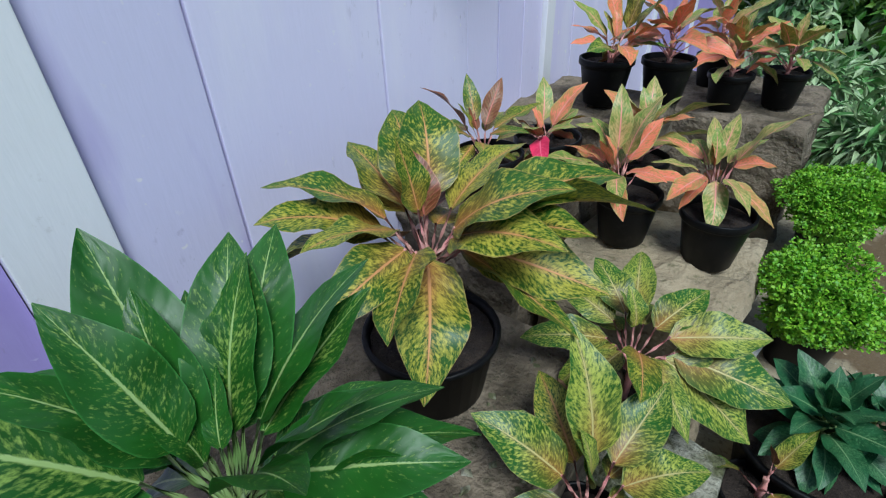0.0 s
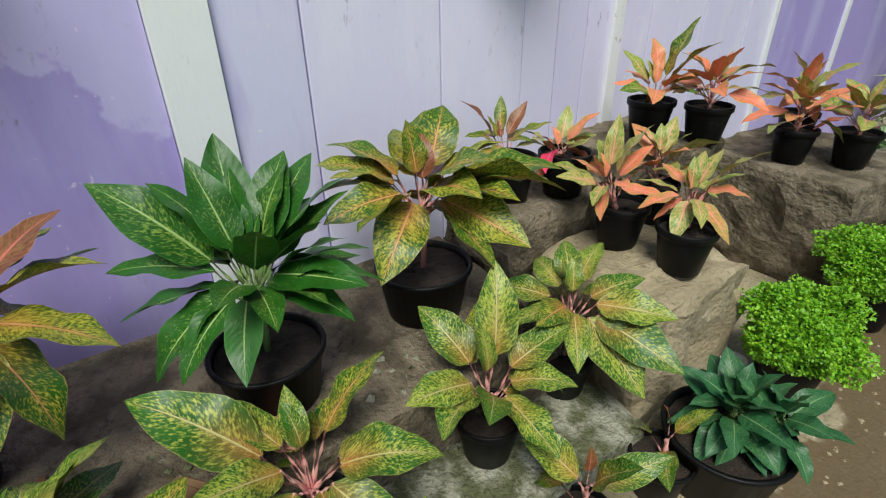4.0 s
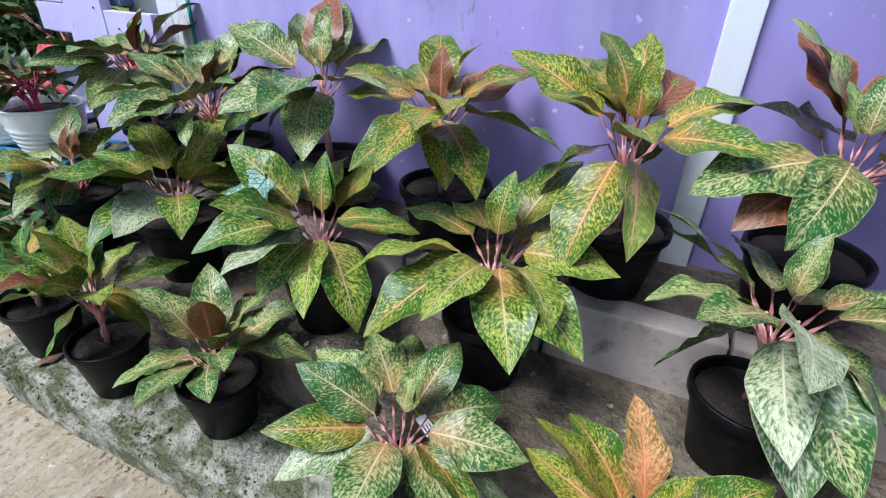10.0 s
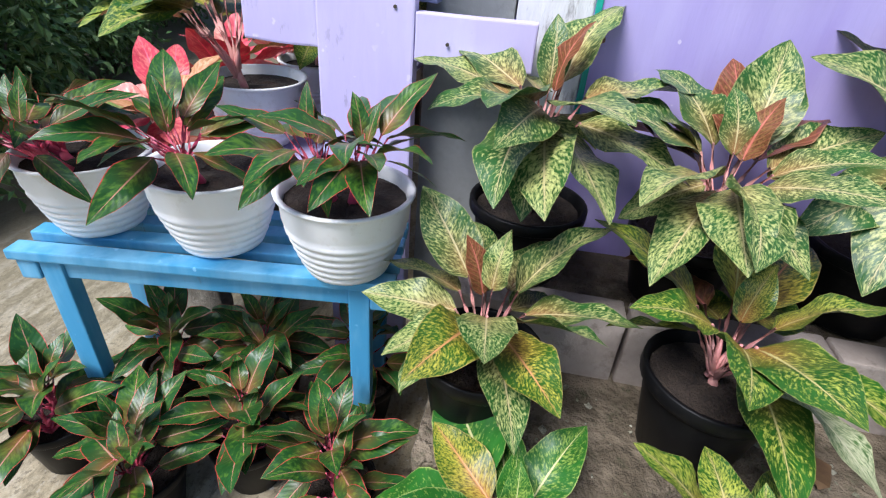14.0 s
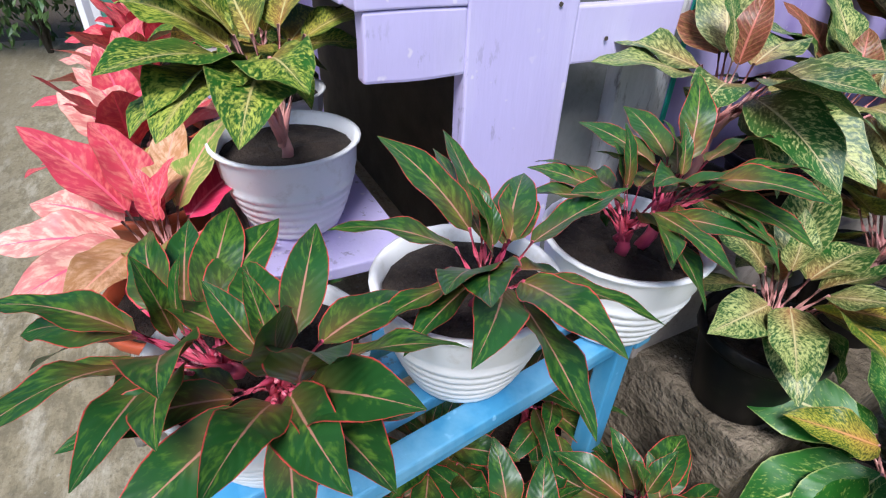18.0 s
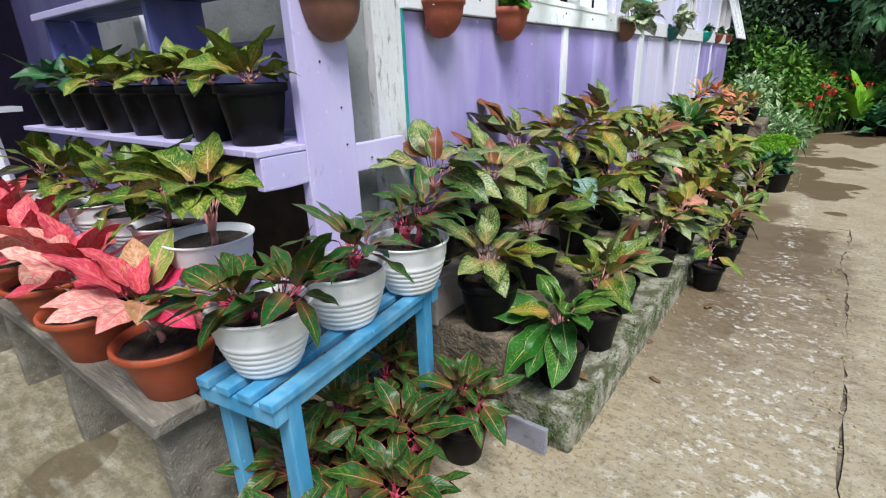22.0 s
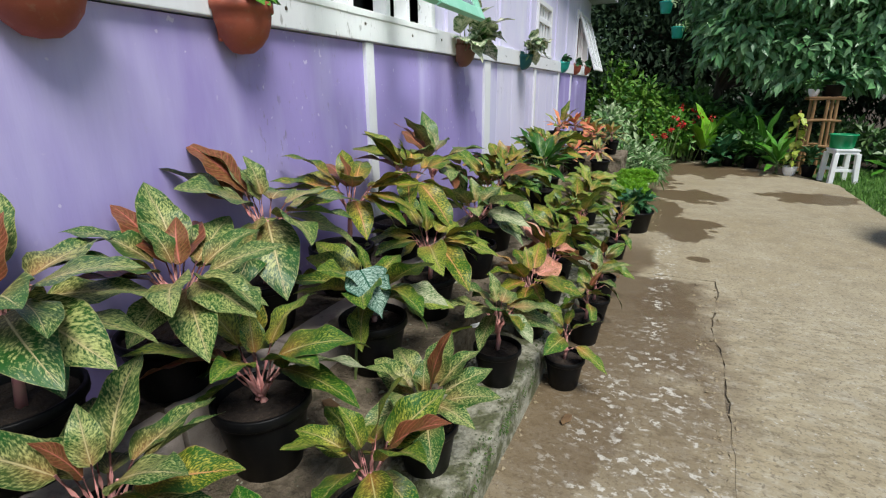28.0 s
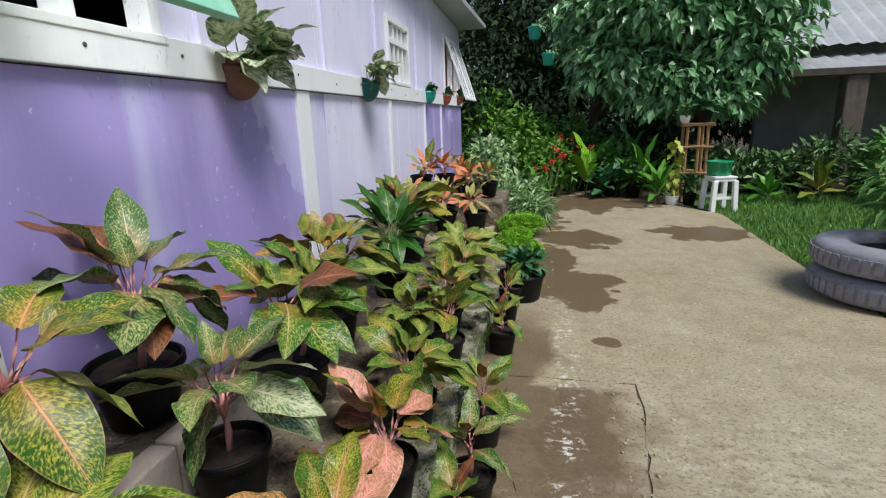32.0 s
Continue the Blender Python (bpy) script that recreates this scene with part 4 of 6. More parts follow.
def on_wall(name, x0, x1, y0, y1, z0, z1, material, parent=None, label="", bevel=0.003, jitter=0.0, cuts=0, seed=0):
    """A piece in the wall's own frame: x out of the wall, y along it from the first batten."""
    ob = part(name, box(x0, x1, y0, y1, z0, z1, bevel, jitter, cuts, seed), material, parent, label)
    if parent is None:
        ob.matrix_basis = WALL
    return ob


wall = thing("wall_east", WALL, "purple and lavender painted timber house wall", "wall", kind="structure")
S2, S17, S33, END = 1.832, 3.60, 5.1, 8.3
on_wall("panel", -0.06, -0.004, -1.62, -0.035, 0.0, 1.495, PURPLE, wall, "smooth purple wall panel with faded runs")
on_wall("panel", -0.06, -0.004, 0.038, S2 - 0.079, 0.0, 1.495, PURPLE_RUN, wall, "smooth purple wall panel with pale runs")
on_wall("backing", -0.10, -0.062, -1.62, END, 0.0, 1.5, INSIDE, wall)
rng = random.Random(11)


def planks(y0, y1, z0, z1, step, material, x1=-0.004):
    y = y0
    while y < y1 - 0.02:
        w = min(step * rng.uniform(0.9, 1.1), y1 - y)
        if y1 - y - w < 0.06:
            w = y1 - y
        on_wall("plank", -0.055, x1 + rng.uniform(-0.004, 0.002), y + 0.0025, y + w - 0.0025, z0, z1, material, wall, bevel=0.003)
        y += w


cuts = [S2 + 0.079, 2.155, 2.647, 3.04, 3.232, 3.41, S17 - 0.036]
for y0, y1 in zip(cuts, cuts[1:]):
    on_wall("plank", -0.055, rng.uniform(-0.008, -0.002), y0 + 0.003, y1 - 0.003, 0.0, 1.495, LAVENDER_WORN if y0 < 2.0 else LAVENDER, wall)
planks(S17 + 0.036, S33 - 0.025, 0.0, 1.495, 0.24, LAVENDER)
on_wall("panel", -0.06, -0.004, S33 + 0.025, END, 0.0, 1.495, PURPLE, wall)
for y, w in ((0.0, 0.036), (S2, 0.077), (S17, 0.035), (S33, 0.025), (6.2, 0.03)):
    on_wall("batten", -0.02, 0.014, y - w, y + w, 0.0, 1.495, WHITE, wall, "white-painted wall batten")
on_wall("rail", -0.03, 0.026, -1.62, END, 1.50, 1.625, WHITE, wall, "white-painted horizontal rail")
for k in range(15):
    nail = part("nail", lathe([(0.0, 0.004), (0.004, 0.004), (0.007, 0.002), (0.007, 0.0), (0.0, 0.0)], 8), DARK_WOOD, wall, "rusty nail head")
    nail.matrix_basis = pose(0.026, -1.5 + 0.47 * k + 0.06 * math.sin(k * 5.0), 1.565 + 0.03 * math.sin(k * 3.1), 0, 90, 0)
W1, W2, W3 = (-0.58, 0.72), (3.66, 4.36), (6.6, 7.9)
UP = 2.75
planks(-1.62, W1[0] - 0.05, 1.63, UP, 0.26, LAVENDER)
planks(W1[1] + 0.05, W2[0] - 0.05, 1.63, UP, 0.27, LAVENDER)
planks(W2[1] + 0.05, W3[0] - 0.05, 1.63, UP, 0.27, LAVENDER)
planks(W3[1] + 0.05, END, 1.63, UP, 0.27, LAVENDER)
for w, z in ((W1, 2.32), (W2, 2.15), (W3, 2.4)):
    planks(w[0] - 0.05, w[1] + 0.05, z + 0.05, UP, 0.27, LAVENDER)
    # dark sheet behind the window, the room's shade given by its colour
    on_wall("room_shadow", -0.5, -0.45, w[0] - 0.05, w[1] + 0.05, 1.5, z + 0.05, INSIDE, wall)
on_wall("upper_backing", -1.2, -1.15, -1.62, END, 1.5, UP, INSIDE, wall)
for y in (1.0, 2.2, 3.3, 4.75, 5.6):
    on_wall("cover_strip", -0.01, 0.012, y - 0.018, y + 0.018, 1.63, UP, LAVENDER, wall)


def window(name, w, z0, z1, mull, label):
    top = thing(name, WALL, label, "window", kind="structure")
    f = part("window_frame", box(-0.07, 0.018, w[0] - 0.05, w[0], z0, z1, 0.004), WHITE, top)
    for a, b, c, d in ((w[1], w[1] + 0.05, z0, z1), (w[0], w[1], z1 - 0.05, z1), (w[0] - 0.06, w[1] + 0.06, z0 - 0.03, z0)):
        part("window_frame" if c != z0 - 0.03 else "window_sill", box(-0.07, 0.03 if c == z0 - 0.03 else 0.018, a, b, c, d, 0.004), WHITE, top)
    for y in mull:
        part("mullion", box(-0.06, 0.012, y - 0.022, y + 0.022, z0, z1 - 0.05, 0.003), WHITE, top)
    return top


win1 = window("window_1", W1, 1.628, 2.38, (-0.14, 0.20, 0.42), "white timber window with mint green sashes propped open")
win2 = window("window_2", W2, 1.66, 2.2, (), "white timber window with upright bars over a dark room")
for k in range(4):
    y = W2[0] + 0.1 + k * 0.155
    part("bar", box(-0.05, -0.01, y - 0.028, y + 0.028, 1.62, 2.15, 0.004), WHITE, win2)
part("transom", box(-0.05, 0.006, W2[0], W2[1], 1.98, 2.03, 0.004), WHITE, win2)
win3 = window("window_3", W3, 1.64, 2.45, (7.25,), "white timber window with an outward opened sash and red curtain")
part("curtain", box(-0.12, -0.1, W3[0], W3[1], 1.6, 2.4, 0.002, 0.015, 6), CURTAIN, win3, "dark red curtain")


def sash(parent, y0, y1, zt, drop, tilt, material, bars=0):
    """A top-hung sash swung outwards by tilt degrees."""
    m = Matrix.Translation((0.03, 0, zt)) @ pose(0, 0, 0, 0, -tilt, 0)
    head = part("sash", box(-0.015, 0.015, y0, y0 + 0.055, -drop, 0, 0.004), material, parent, "open painted window sash")
    head.matrix_basis = m
    for a, b, c, d in ((y1 - 0.055, y1, -drop, 0), (y0 + 0.055, y1 - 0.055, -0.055, 0), (y0 + 0.055, y1 - 0.055, -drop, -drop + 0.06)):
        o = part("sash_rail", box(-0.015, 0.015, a, b, c, d, 0.004), material, head)
    for k in range(bars):
        y = y0 + (y1 - y0) * (k + 1) / (bars + 1)
        part("sash_bar", box(-0.01, 0.01, y - 0.012, y + 0.012, -drop + 0.06, -0.055, 0.003), material, head)
    g = part("pane", box(-0.003, 0.003, y0 + 0.05, y1 - 0.05, -drop + 0.05, -0.05, 0), GLASS, head)
    g.visible_shadow = False
    return head


sash(win1, -0.55, 0.05, 2.32, 0.74, 24, MINT)
sash(win1, 0.07, 0.70, 2.32, 0.74, 24, MINT)
sash(win3, W3[0] + 0.02, W3[0] + 0.62, 2.42, 0.9, 18, WHITE, 1)
sash(win3, W3[0] + 0.66, W3[1] - 0.02, 2.42, 0.9, 18, WHITE, 1)

# the rest of the shell closes the house behind
shell = thing("house_shell", pose(0, 0, 0), "plain closed rear of the timber house", "house", kind="structure")
part("wall_north", box(-5.0, -1.18, 6.62, 6.68, 0, 2.75, 0), LAVENDER, shell)
part("wall_west", box(-5.06, -5.0, -3.4, 6.68, 0, 2.75, 0), LAVENDER, shell)
part("roof", box(-5.2, -0.72, -3.5, 6.8, 2.76, 2.82, 0), ZINC, shell)
south = part("wall_south", box(-5.0, -0.86, -3.42, -3.36, 0, 2.75, 0), PURPLE, shell, "purple painted end wall in shade")
part("wall_band", box(-2.9, -0.87, -3.428, -3.421, 1.42, 1.60, 0.002), CEMENT, shell, "grey-green board band along the end wall")
# backdrop wall whose colour carries the darkness of the porch
part("porch_wall", box(-4.3, -4.2, -4.45, -3.43, 0, 2.75, 0), PORCH_SHADE, shell, "porch backdrop wall coloured dark as deep shade")
part("porch_wall", box(-4.3, -4.2, -4.62, -4.452, 0, 2.75, 0), PORCH_TEAL, shell, "sea-green porch wall in shade")
# unseen roof, added only to keep the sun off the porch walls
part("porch_roof", box(-4.4, -2.3, -4.75, -3.52, 2.765, 2.80, 0), ZINC, shell, "added unseen roof keeping the sun off the porch walls")
corner = thing("corner_board", pose(-0.715, -3.315, 0), "old board with flaking white paint at the house corner", "board", kind="structure")
part("board", box(-0.03, 0.02, -0.075, 0.075, 0.0, 2.3, 0.004, 0.004, 4), FLAKED, corner)
part("edge_strip", box(-0.02, 0.024, 0.077, 0.09, 0.0, 2.3, 0.002), TEAL_PL, corner, "thin turquoise edge strip")
part("grey_board", box(-0.05, -0.015, -0.27, -0.08, 0.0, 2.3, 0.003), CEMENT, corner, "bare grey board in shade")

# ---- shelf rack at the house end ----
rack = thing("shelf_rack", pose(-0.628, -3.685, 0), "lilac and blue painted timber shelf rack with two tiers", "shelf")
part("post", box(-0.04, 0.0, -0.108, 0.10, 0.0, 2.3, 0.005, 0.003, 5), LILAC, rack, "broad lilac front post with nail holes")
part("rail", box(-0.035, -0.002, 0.10, 0.345, 0.96, 1.055, 0.004, 0.002, 3), LILAC, rack, "lilac cross rail")
part("apron", box(-0.035, -0.002, -0.275, -0.108, 0.965, 1.065, 0.005, 0.003, 4), LILAC, rack, "lilac shelf end board")
part("apron_cap", box(-0.05, 0.0, -0.285, -0.109, 1.066, 1.085, 0.003, 0.002, 3), LILAC, rack)
for k in range(3):
    y = -0.29 + k * 0.145
    part("shelf_board", box(-1.97, -0.052, y, y + 0.135, 1.067, 1.087, 0.003, 0.002, 3), LILAC if k < 2 else BLUE_DK, rack, "paint-worn shelf plank")
    if k < 2:
        part("shelf_board", box(-1.97, -0.05, y + 0.19, y + 0.325, 1.578, 1.600, 0.003), BLUE_DK, rack, "dark blue upper shelf plank")
part("shelf_edge", box(-1.98, -0.05, -0.128, -0.103, 1.572, 1.603, 0.004, 0.002, 5), LILAC, rack, "pale worn front edge of the upper shelf")
for x in (-0.92, -1.97):
    part("divider", box(x, x + 0.03, -0.08, 0.15, 1.09, 1.576, 0.004), BLUE_VIOLET, rack, "blue-violet board between the shelves")
part("back_post", box(-1.62, -1.54, 0.19, 0.22, 1.0, 1.9, 0.004), WHITE, rack, "white post behind the shelf")
part("back_rail", box(-1.96, -1.64, 0.19, 0.21, 1.30, 1.36, 0.003), WHITE, rack, "white rail behind the shelf")
part("low_board", box(-2.3, 0.0, -0.46, -0.20, 0.63, 0.655, 0.004, 0.003, 5), LILAC, rack, "low lilac plank for the white pots")
for x in (-0.25, -1.2, -2.2):
    part("low_leg", box(x, x + 0.07, -0.44, -0.36, 0.0, 0.63, 0.004), DARK_WOOD, rack)

# added dark sheet in place of the shaded open space under the shelf
part("back_panel", box(-2.4, -0.21, 0.235, 0.25, 0.0, 1.02, 0.003), DARK_WOOD, rack, "dark sheet standing for the unlit void behind the low plank")
# nails on the post and rail
for y, z in ((0.06, 1.06), (0.05, 1.18), (0.17, 1.0), (0.28, 0.985), (-0.02, 1.32)):
    b = part("nail_hole", lathe([(0.0, 0.0), (0.0038, 0.0), (0.0038, 0.002), (0.0, 0.002)], 8), DARK_WOOD, rack)
    b.matrix_basis = pose(0.0, y, z, 0, 90, 0)

# ---- stepped white plant stand in the porch ----
stand = thing("plant_stand", pose(-3.3, -4.32, 0), "white stepped timber plant stand in the shaded porch", "plant stand")
STEPS = ((0.0, 1.16), (-0.16, 1.46), (-0.34, 1.70))
for dx, z in STEPS:
    for k in range(3):
        part("step_slat", box(dx - 0.11 + k * 0.075, dx - 0.045 + k * 0.075, -0.30, 0.52 + dx * 0.5, z - 0.03, z, 0.003), WHITE, stand)
for y in (-0.24, 0.06, 0.36):
    part("side_beam", tube([(0.20, y, 0.0), (0.03, y, 1.0), (-0.40, y, 1.9)], [0.03, 0.03, 0.03], 4), WHITE, stand)
    part("back_leg", box(-0.44, -0.40, y - 0.02, y + 0.02, 0.0, 1.67, 0.003), WHITE, stand)
for n, (dx, z) in enumerate(STEPS):
    for k, dy in enumerate((-0.2, 0.05, 0.28)):
        aglaonema(-3.3 + dx, -4.32 + dy, z, z + 0.19, "grey" if (n + k) % 2 else "pale", 8, 0.13, "black", 0.075, 300 + n * 10 + k, young=0, where="on the white stepped stand", group="pots on the stepped stand", low=-5, width=0.32)

# ---- low plank bench with stone feet ----
plank_bench = thing("plank_bench", pose(-0.67, -4.27, 0.14), "weathered grey plank bench on rough board feet", "bench")
for k in range(2):
    part("plank", box(-2.05, 0.08, -0.14 + 0.15 * k, 0.005 + 0.15 * k, 0.28, 0.32, 0.008, 0.008, 8, k), OLD_WOOD, plank_bench)
for x in (0.0, -0.75, -1.4, -1.9):
    part("foot", box(x - 0.03, x + 0.03, -0.11, 0.11, -0.15, 0.28, 0.008, 0.008, 4, int(x * 10)), OLD_WOOD, plank_bench, "rough weathered board foot")

# ---- blue slatted bench ----
bench = thing("slatted_bench", pose(-0.401, -3.93, 0, 0, 0, 8), "sky blue painted wooden slatted bench", "bench")
for k, x in enumerate((-0.107, -0.036, 0.035, 0.106)):
    part("slat", box(x - 0.021, x + 0.021, -0.385, 0.385, 0.583, 0.606, 0.004, 0.002, 4, k), SKYBLUE, bench)
for y in (-0.355, 0.355):
    part("end_rail", box(-0.14, 0.12, y - 0.02, y + 0.02, 0.535, 0.581, 0.004), SKYBLUE, bench)
    for x in (-0.12, 0.095):
        part("leg", box(x - 0.02, x + 0.02, y - 0.022 + 0.043 * (1 if y < 0 else -1), y + 0.022 + 0.043 * (1 if y < 0 else -1), 0.0, 0.58, 0.004), SKYBLUE, bench)
for x in (-0.12, 0.095):
    part("apron", box(x - 0.012, x + 0.012, -0.29, 0.29, 0.535, 0.578, 0.003), SKYBLUE, bench)

# ---- plants on the ledge ----
grown("yellow", "tub", .145, MID_Z, [((-0.385, -0.977, 0.771), [(-119, -28, 0.32), (-89, -10, 0.30), (-30, 11, 0.30), (-26, -29, 0.34), (109, 42, 0.30), (-106, -30, 0.32), (94, 37, 0.29), (-100, 17, 0.30, "y"), (-142, -14, 0.34), (128, 7, 0.29, "y"), (-78, -3, 0.29)]), ((-0.341, -0.822, 0.771), [(83, 32, 0.29), (-33, -5, 0.30, "o"), (17, 1, 0.30), (71, 23, 0.30), (-64, -12, 0.30), (-72, 3, 0.30)])])
grown("pale", "black", .105, MID_Z, [((-0.291, -1.453, 0.734), [(166, 27, 0.28), (101, 0, 0.28), (-7, 12, 0.28), (-68, -33, 0.29), (-36, -29, 0.29), (-80, -38, 0.30, "w"), (-94, -16, 0.28, "w"), (-88, 11, 0.28, "w"), (135, 4, 0.28)])])
grown("pale", "black", .125, TOP_Z, [((-0.552, -1.380, 0.955), [(132, 42, 0.27, "y"), (41, 52, 0.28), (151, 49, 0.28), (180, 13, 0.27), (-139, -10, 0.34), (-108, -25, 0.28), (17, 11, 0.31), (-5, -13, 0.28), (-27, -35, 0.29, "p"), (-128, -24, 0.29, "y"), (72, 27, 0.27, "y"), (-16, -44, 0.33)])], at=(-0.602, -1.380), tall=0.85)
grown("orange", "tub", .14, MID_Z, [((-0.460, -0.510, 0.797), [(150, 21, 0.27), (95, 11, 0.27, "y"), (43, 29, 0.27), (-137, 7, 0.27), (-96, -51, 0.35), (-57, -42, 0.36), (115, 2, 0.27)]), ((-0.433, -0.342, 0.797), [(38, 22, 0.27, "y"), (30, 1, 0.27), (-6, 10, 0.27), (-56, -34, 0.31), (-81, -36, 0.29), (-34, -12, 0.30), (51, 10, 0.27), (-90, -20, 0.27), (-122, 13, 0.27), (89, -7, 0.27, "y")])])
grown("green", "tub", .14, MID_Z, [((-0.370, 0.166, 0.735), [(150, 35, 0.37), (135, 49, 0.28), (120, 61, 0.28), (89, 55, 0.25), (29, 54, 0.27), (25, 25, 0.24), (-92, 2, 0.24), (-56, -14, 0.26), (-115, -28, 0.25), (-171, -34, 0.29), (166, -10, 0.27), (-149, -32, 0.26), (-18, 3, 0.24), (90, -5, 0.24), (157, 8, 0.29), (61, 40, 0.24), (-65, 4, 0.24), (48, 33, 0.24), (117, 16, 0.24), (-113, 18, 0.25), (30, 49, 0.30), (-1, 38, 0.31), (85, 54, 0.33), (115, -3, 0.29), (-46, 27, 0.27), (-55, 6, 0.29), (-53, 38, 0.27), (104, 19, 0.29), (104, -38, 0.29), (-87, 43, 0.29), (-34, 16, 0.28), (-41, 3, 0.31), (22, 41, 0.32), (-8, 34, 0.28)])], width=0.31)
grown("orange", "tub", .15, MID_Z, [((-0.479, 0.676, 0.790), [(122, 19, 0.31), (139, 11, 0.31), (-168, -4, 0.30), (-152, 0, 0.30), (-137, -27, 0.32), (-85, -19, 0.33), (-70, -14, 0.35), (-70, 7, 0.31), (-48, 12, 0.39), (-52, 8, 0.41), (32, 36, 0.30), (51, 32, 0.30), (73, 18, 0.30), (-89, 28, 0.31, "o"), (39, -4, 0.30, "y"), (70, 9, 0.30), (-98, 14, 0.30), (142, -4, 0.31)])])
grown("orange", "black", .095, LOW_Z, [((0.019, -1.154, 0.441), [(113, 51, 0.26), (80, 40, 0.25, "p"), (-160, -16, 0.24, "p"), (174, -8, 0.24, "p"), (-87, -7, 0.24, "p"), (-47, -30, 0.29), (-23, -7, 0.25, "p"), (73, -13, 0.24, "y"), (-8, 21, 0.25), (-24, -18, 0.27, "p"), (149, 3, 0.24), (90, -33, 0.25)])])
grown("yellow", "black", .095, LOW_Z, [((-0.009, -0.777, 0.465), [(87, 25, 0.24), (62, 30, 0.26, "o"), (165, 20, 0.26), (-130, 21, 0.25), (-93, -21, 0.26), (-54, -25, 0.29), (-27, -11, 0.28), (-2, 3, 0.25), (-81, -14, 0.25), (-115, 13, 0.25), (46, 5, 0.25)])])
grown("yellow", "black", .095, LOW_Z, [((-0.116, -0.344, 0.487), [(43, 18, 0.23), (-177, 14, 0.28), (-153, -5, 0.23), (38, -5, 0.23), (-73, 28, 0.24, "o"), (121, -14, 0.23), (-138, 6, 0.24), (173, 8, 0.27), (27, 28, 0.24)])])
grown("yellow", "black", .09, LOW_Z, [((0.011, -0.246, 0.458), [(37, 6, 0.23, "o"), (-58, 4, 0.23), (-96, 17, 0.23), (-166, 1, 0.27, "o"), (-118, 51, 0.24), (-75, 39, 0.24)])])
grown("yellow", "black", .09, LOW_Z, [((-0.065, 0.141, 0.448), [(19, 34, 0.27, "o"), (-159, 28, 0.25), (98, -13, 0.25, "p"), (-35, 5, 0.28), (-98, -28, 0.30), (-69, -17, 0.31), (-87, -26, 0.30), (-178, -2, 0.26), (153, 26, 0.37), (80, -24, 0.25)])])
grown("yellow", "black", .09, LOW_Z, [((-0.064, 0.612, 0.424), [(36, 60, 0.30), (67, 30, 0.23, "o"), (119, 32, 0.26), (-12, 24, 0.25), (-11, -25, 0.24), (-160, 7, 0.24), (-178, 13, 0.24), (-87, -11, 0.24)])])
grown("yellow", "black", .09, LOW_Z, [((-0.127, 0.956, 0.502), [(26, 24, 0.23), (85, 4, 0.22), (-61, 3, 0.27), (-91, -32, 0.31), (-130, -18, 0.23), (-76, -16, 0.33), (4, -13, 0.23), (-156, 12, 0.23, "o")])])
grown("orange", "black", .095, LOW_Z, [((0.031, -1.586, 0.453), [(163, 32, 0.24), (103, 32, 0.23), (2, 29, 0.24, "o"), (-18, -3, 0.24, "p"), (-96, -10, 0.24), (-61, -23, 0.24), (-134, 7, 0.26), (-35, -16, 0.24), (159, 0, 0.23), (133, 14, 0.23), (-177, -24, 0.23)])])
grown("pale", "black", .095, LOW_Z, [((0.022, -2.028, 0.484), [(133, 9, 0.23), (110, 6, 0.23), (168, 13, 0.23), (-139, 5, 0.24, "o"), (-129, -10, 0.23, "w"), (-82, 3, 0.24), (-81, -22, 0.25), (5, -4, 0.24), (-23, -8, 0.24, "o"), (4, -24, 0.26, "w"), (-33, -11, 0.24)])])
grown("yellow", "black", .11, MID_Z, [((-0.295, -1.975, 0.715), [(161, 0, 0.28), (-151, -8, 0.32), (-94, -1, 0.28), (-64, -16, 0.29), (-45, 0, 0.28), (30, 8, 0.29), (63, 30, 0.29), (-125, -22, 0.32, "o"), (-43, -13, 0.30), (96, -1, 0.28), (63, -7, 0.28)])])
grown("yellow", "black", .115, MID_Z, [((-0.283, -2.430, 0.668), [(-175, 30, 0.30), (158, 13, 0.28), (80, 24, 0.28), (-114, 2, 0.29), (-157, 11, 0.29), (-97, 28, 0.29), (-62, -17, 0.28), (-36, -24, 0.31), (-95, 0, 0.28, "w"), (87, 1, 0.28), (139, 14, 0.28)])])
grown("yellow", "black", .12, MID_Z, [((-0.285, -2.940, 0.660), [(155, 26, 0.29), (56, 15, 0.29, "o"), (-84, -11, 0.28), (-34, -5, 0.29), (-106, 20, 0.29), (84, 31, 0.29), (49, -7, 0.28), (119, -4, 0.28, "y"), (-64, -3, 0.28, "w"), (-89, 22, 0.29)])])
grown("pale", "black", .125, TOP_Z, [((-0.506, -3.303, 0.935), [(163, 9, 0.28), (140, 14, 0.28), (-110, 13, 0.28), (65, 36, 0.28), (72, 21, 0.28, "y"), (16, 8, 0.28), (-68, 13, 0.28), (-109, -18, 0.28), (-88, -18, 0.28), (-62, -19, 0.28), (-98, 2, 0.28)])], at=(-0.556, -3.303), tall=0.85)
grown("pale", "black", .12, TOP_Z, [((-0.455, -2.970, 0.870), [(123, 29, 0.27), (63, 43, 0.27), (130, 4, 0.27), (-138, 3, 0.27), (-123, -20, 0.28), (16, -6, 0.27), (20, 18, 0.27), (-92, -5, 0.27), (-103, -9, 0.26), (86, 35, 0.27, "y"), (66, 45, 0.28), (-176, 22, 0.27), (133, 0, 0.27, "y"), (45, 16, 0.27, "y")])], at=(-0.550, -2.970), tall=0.85)
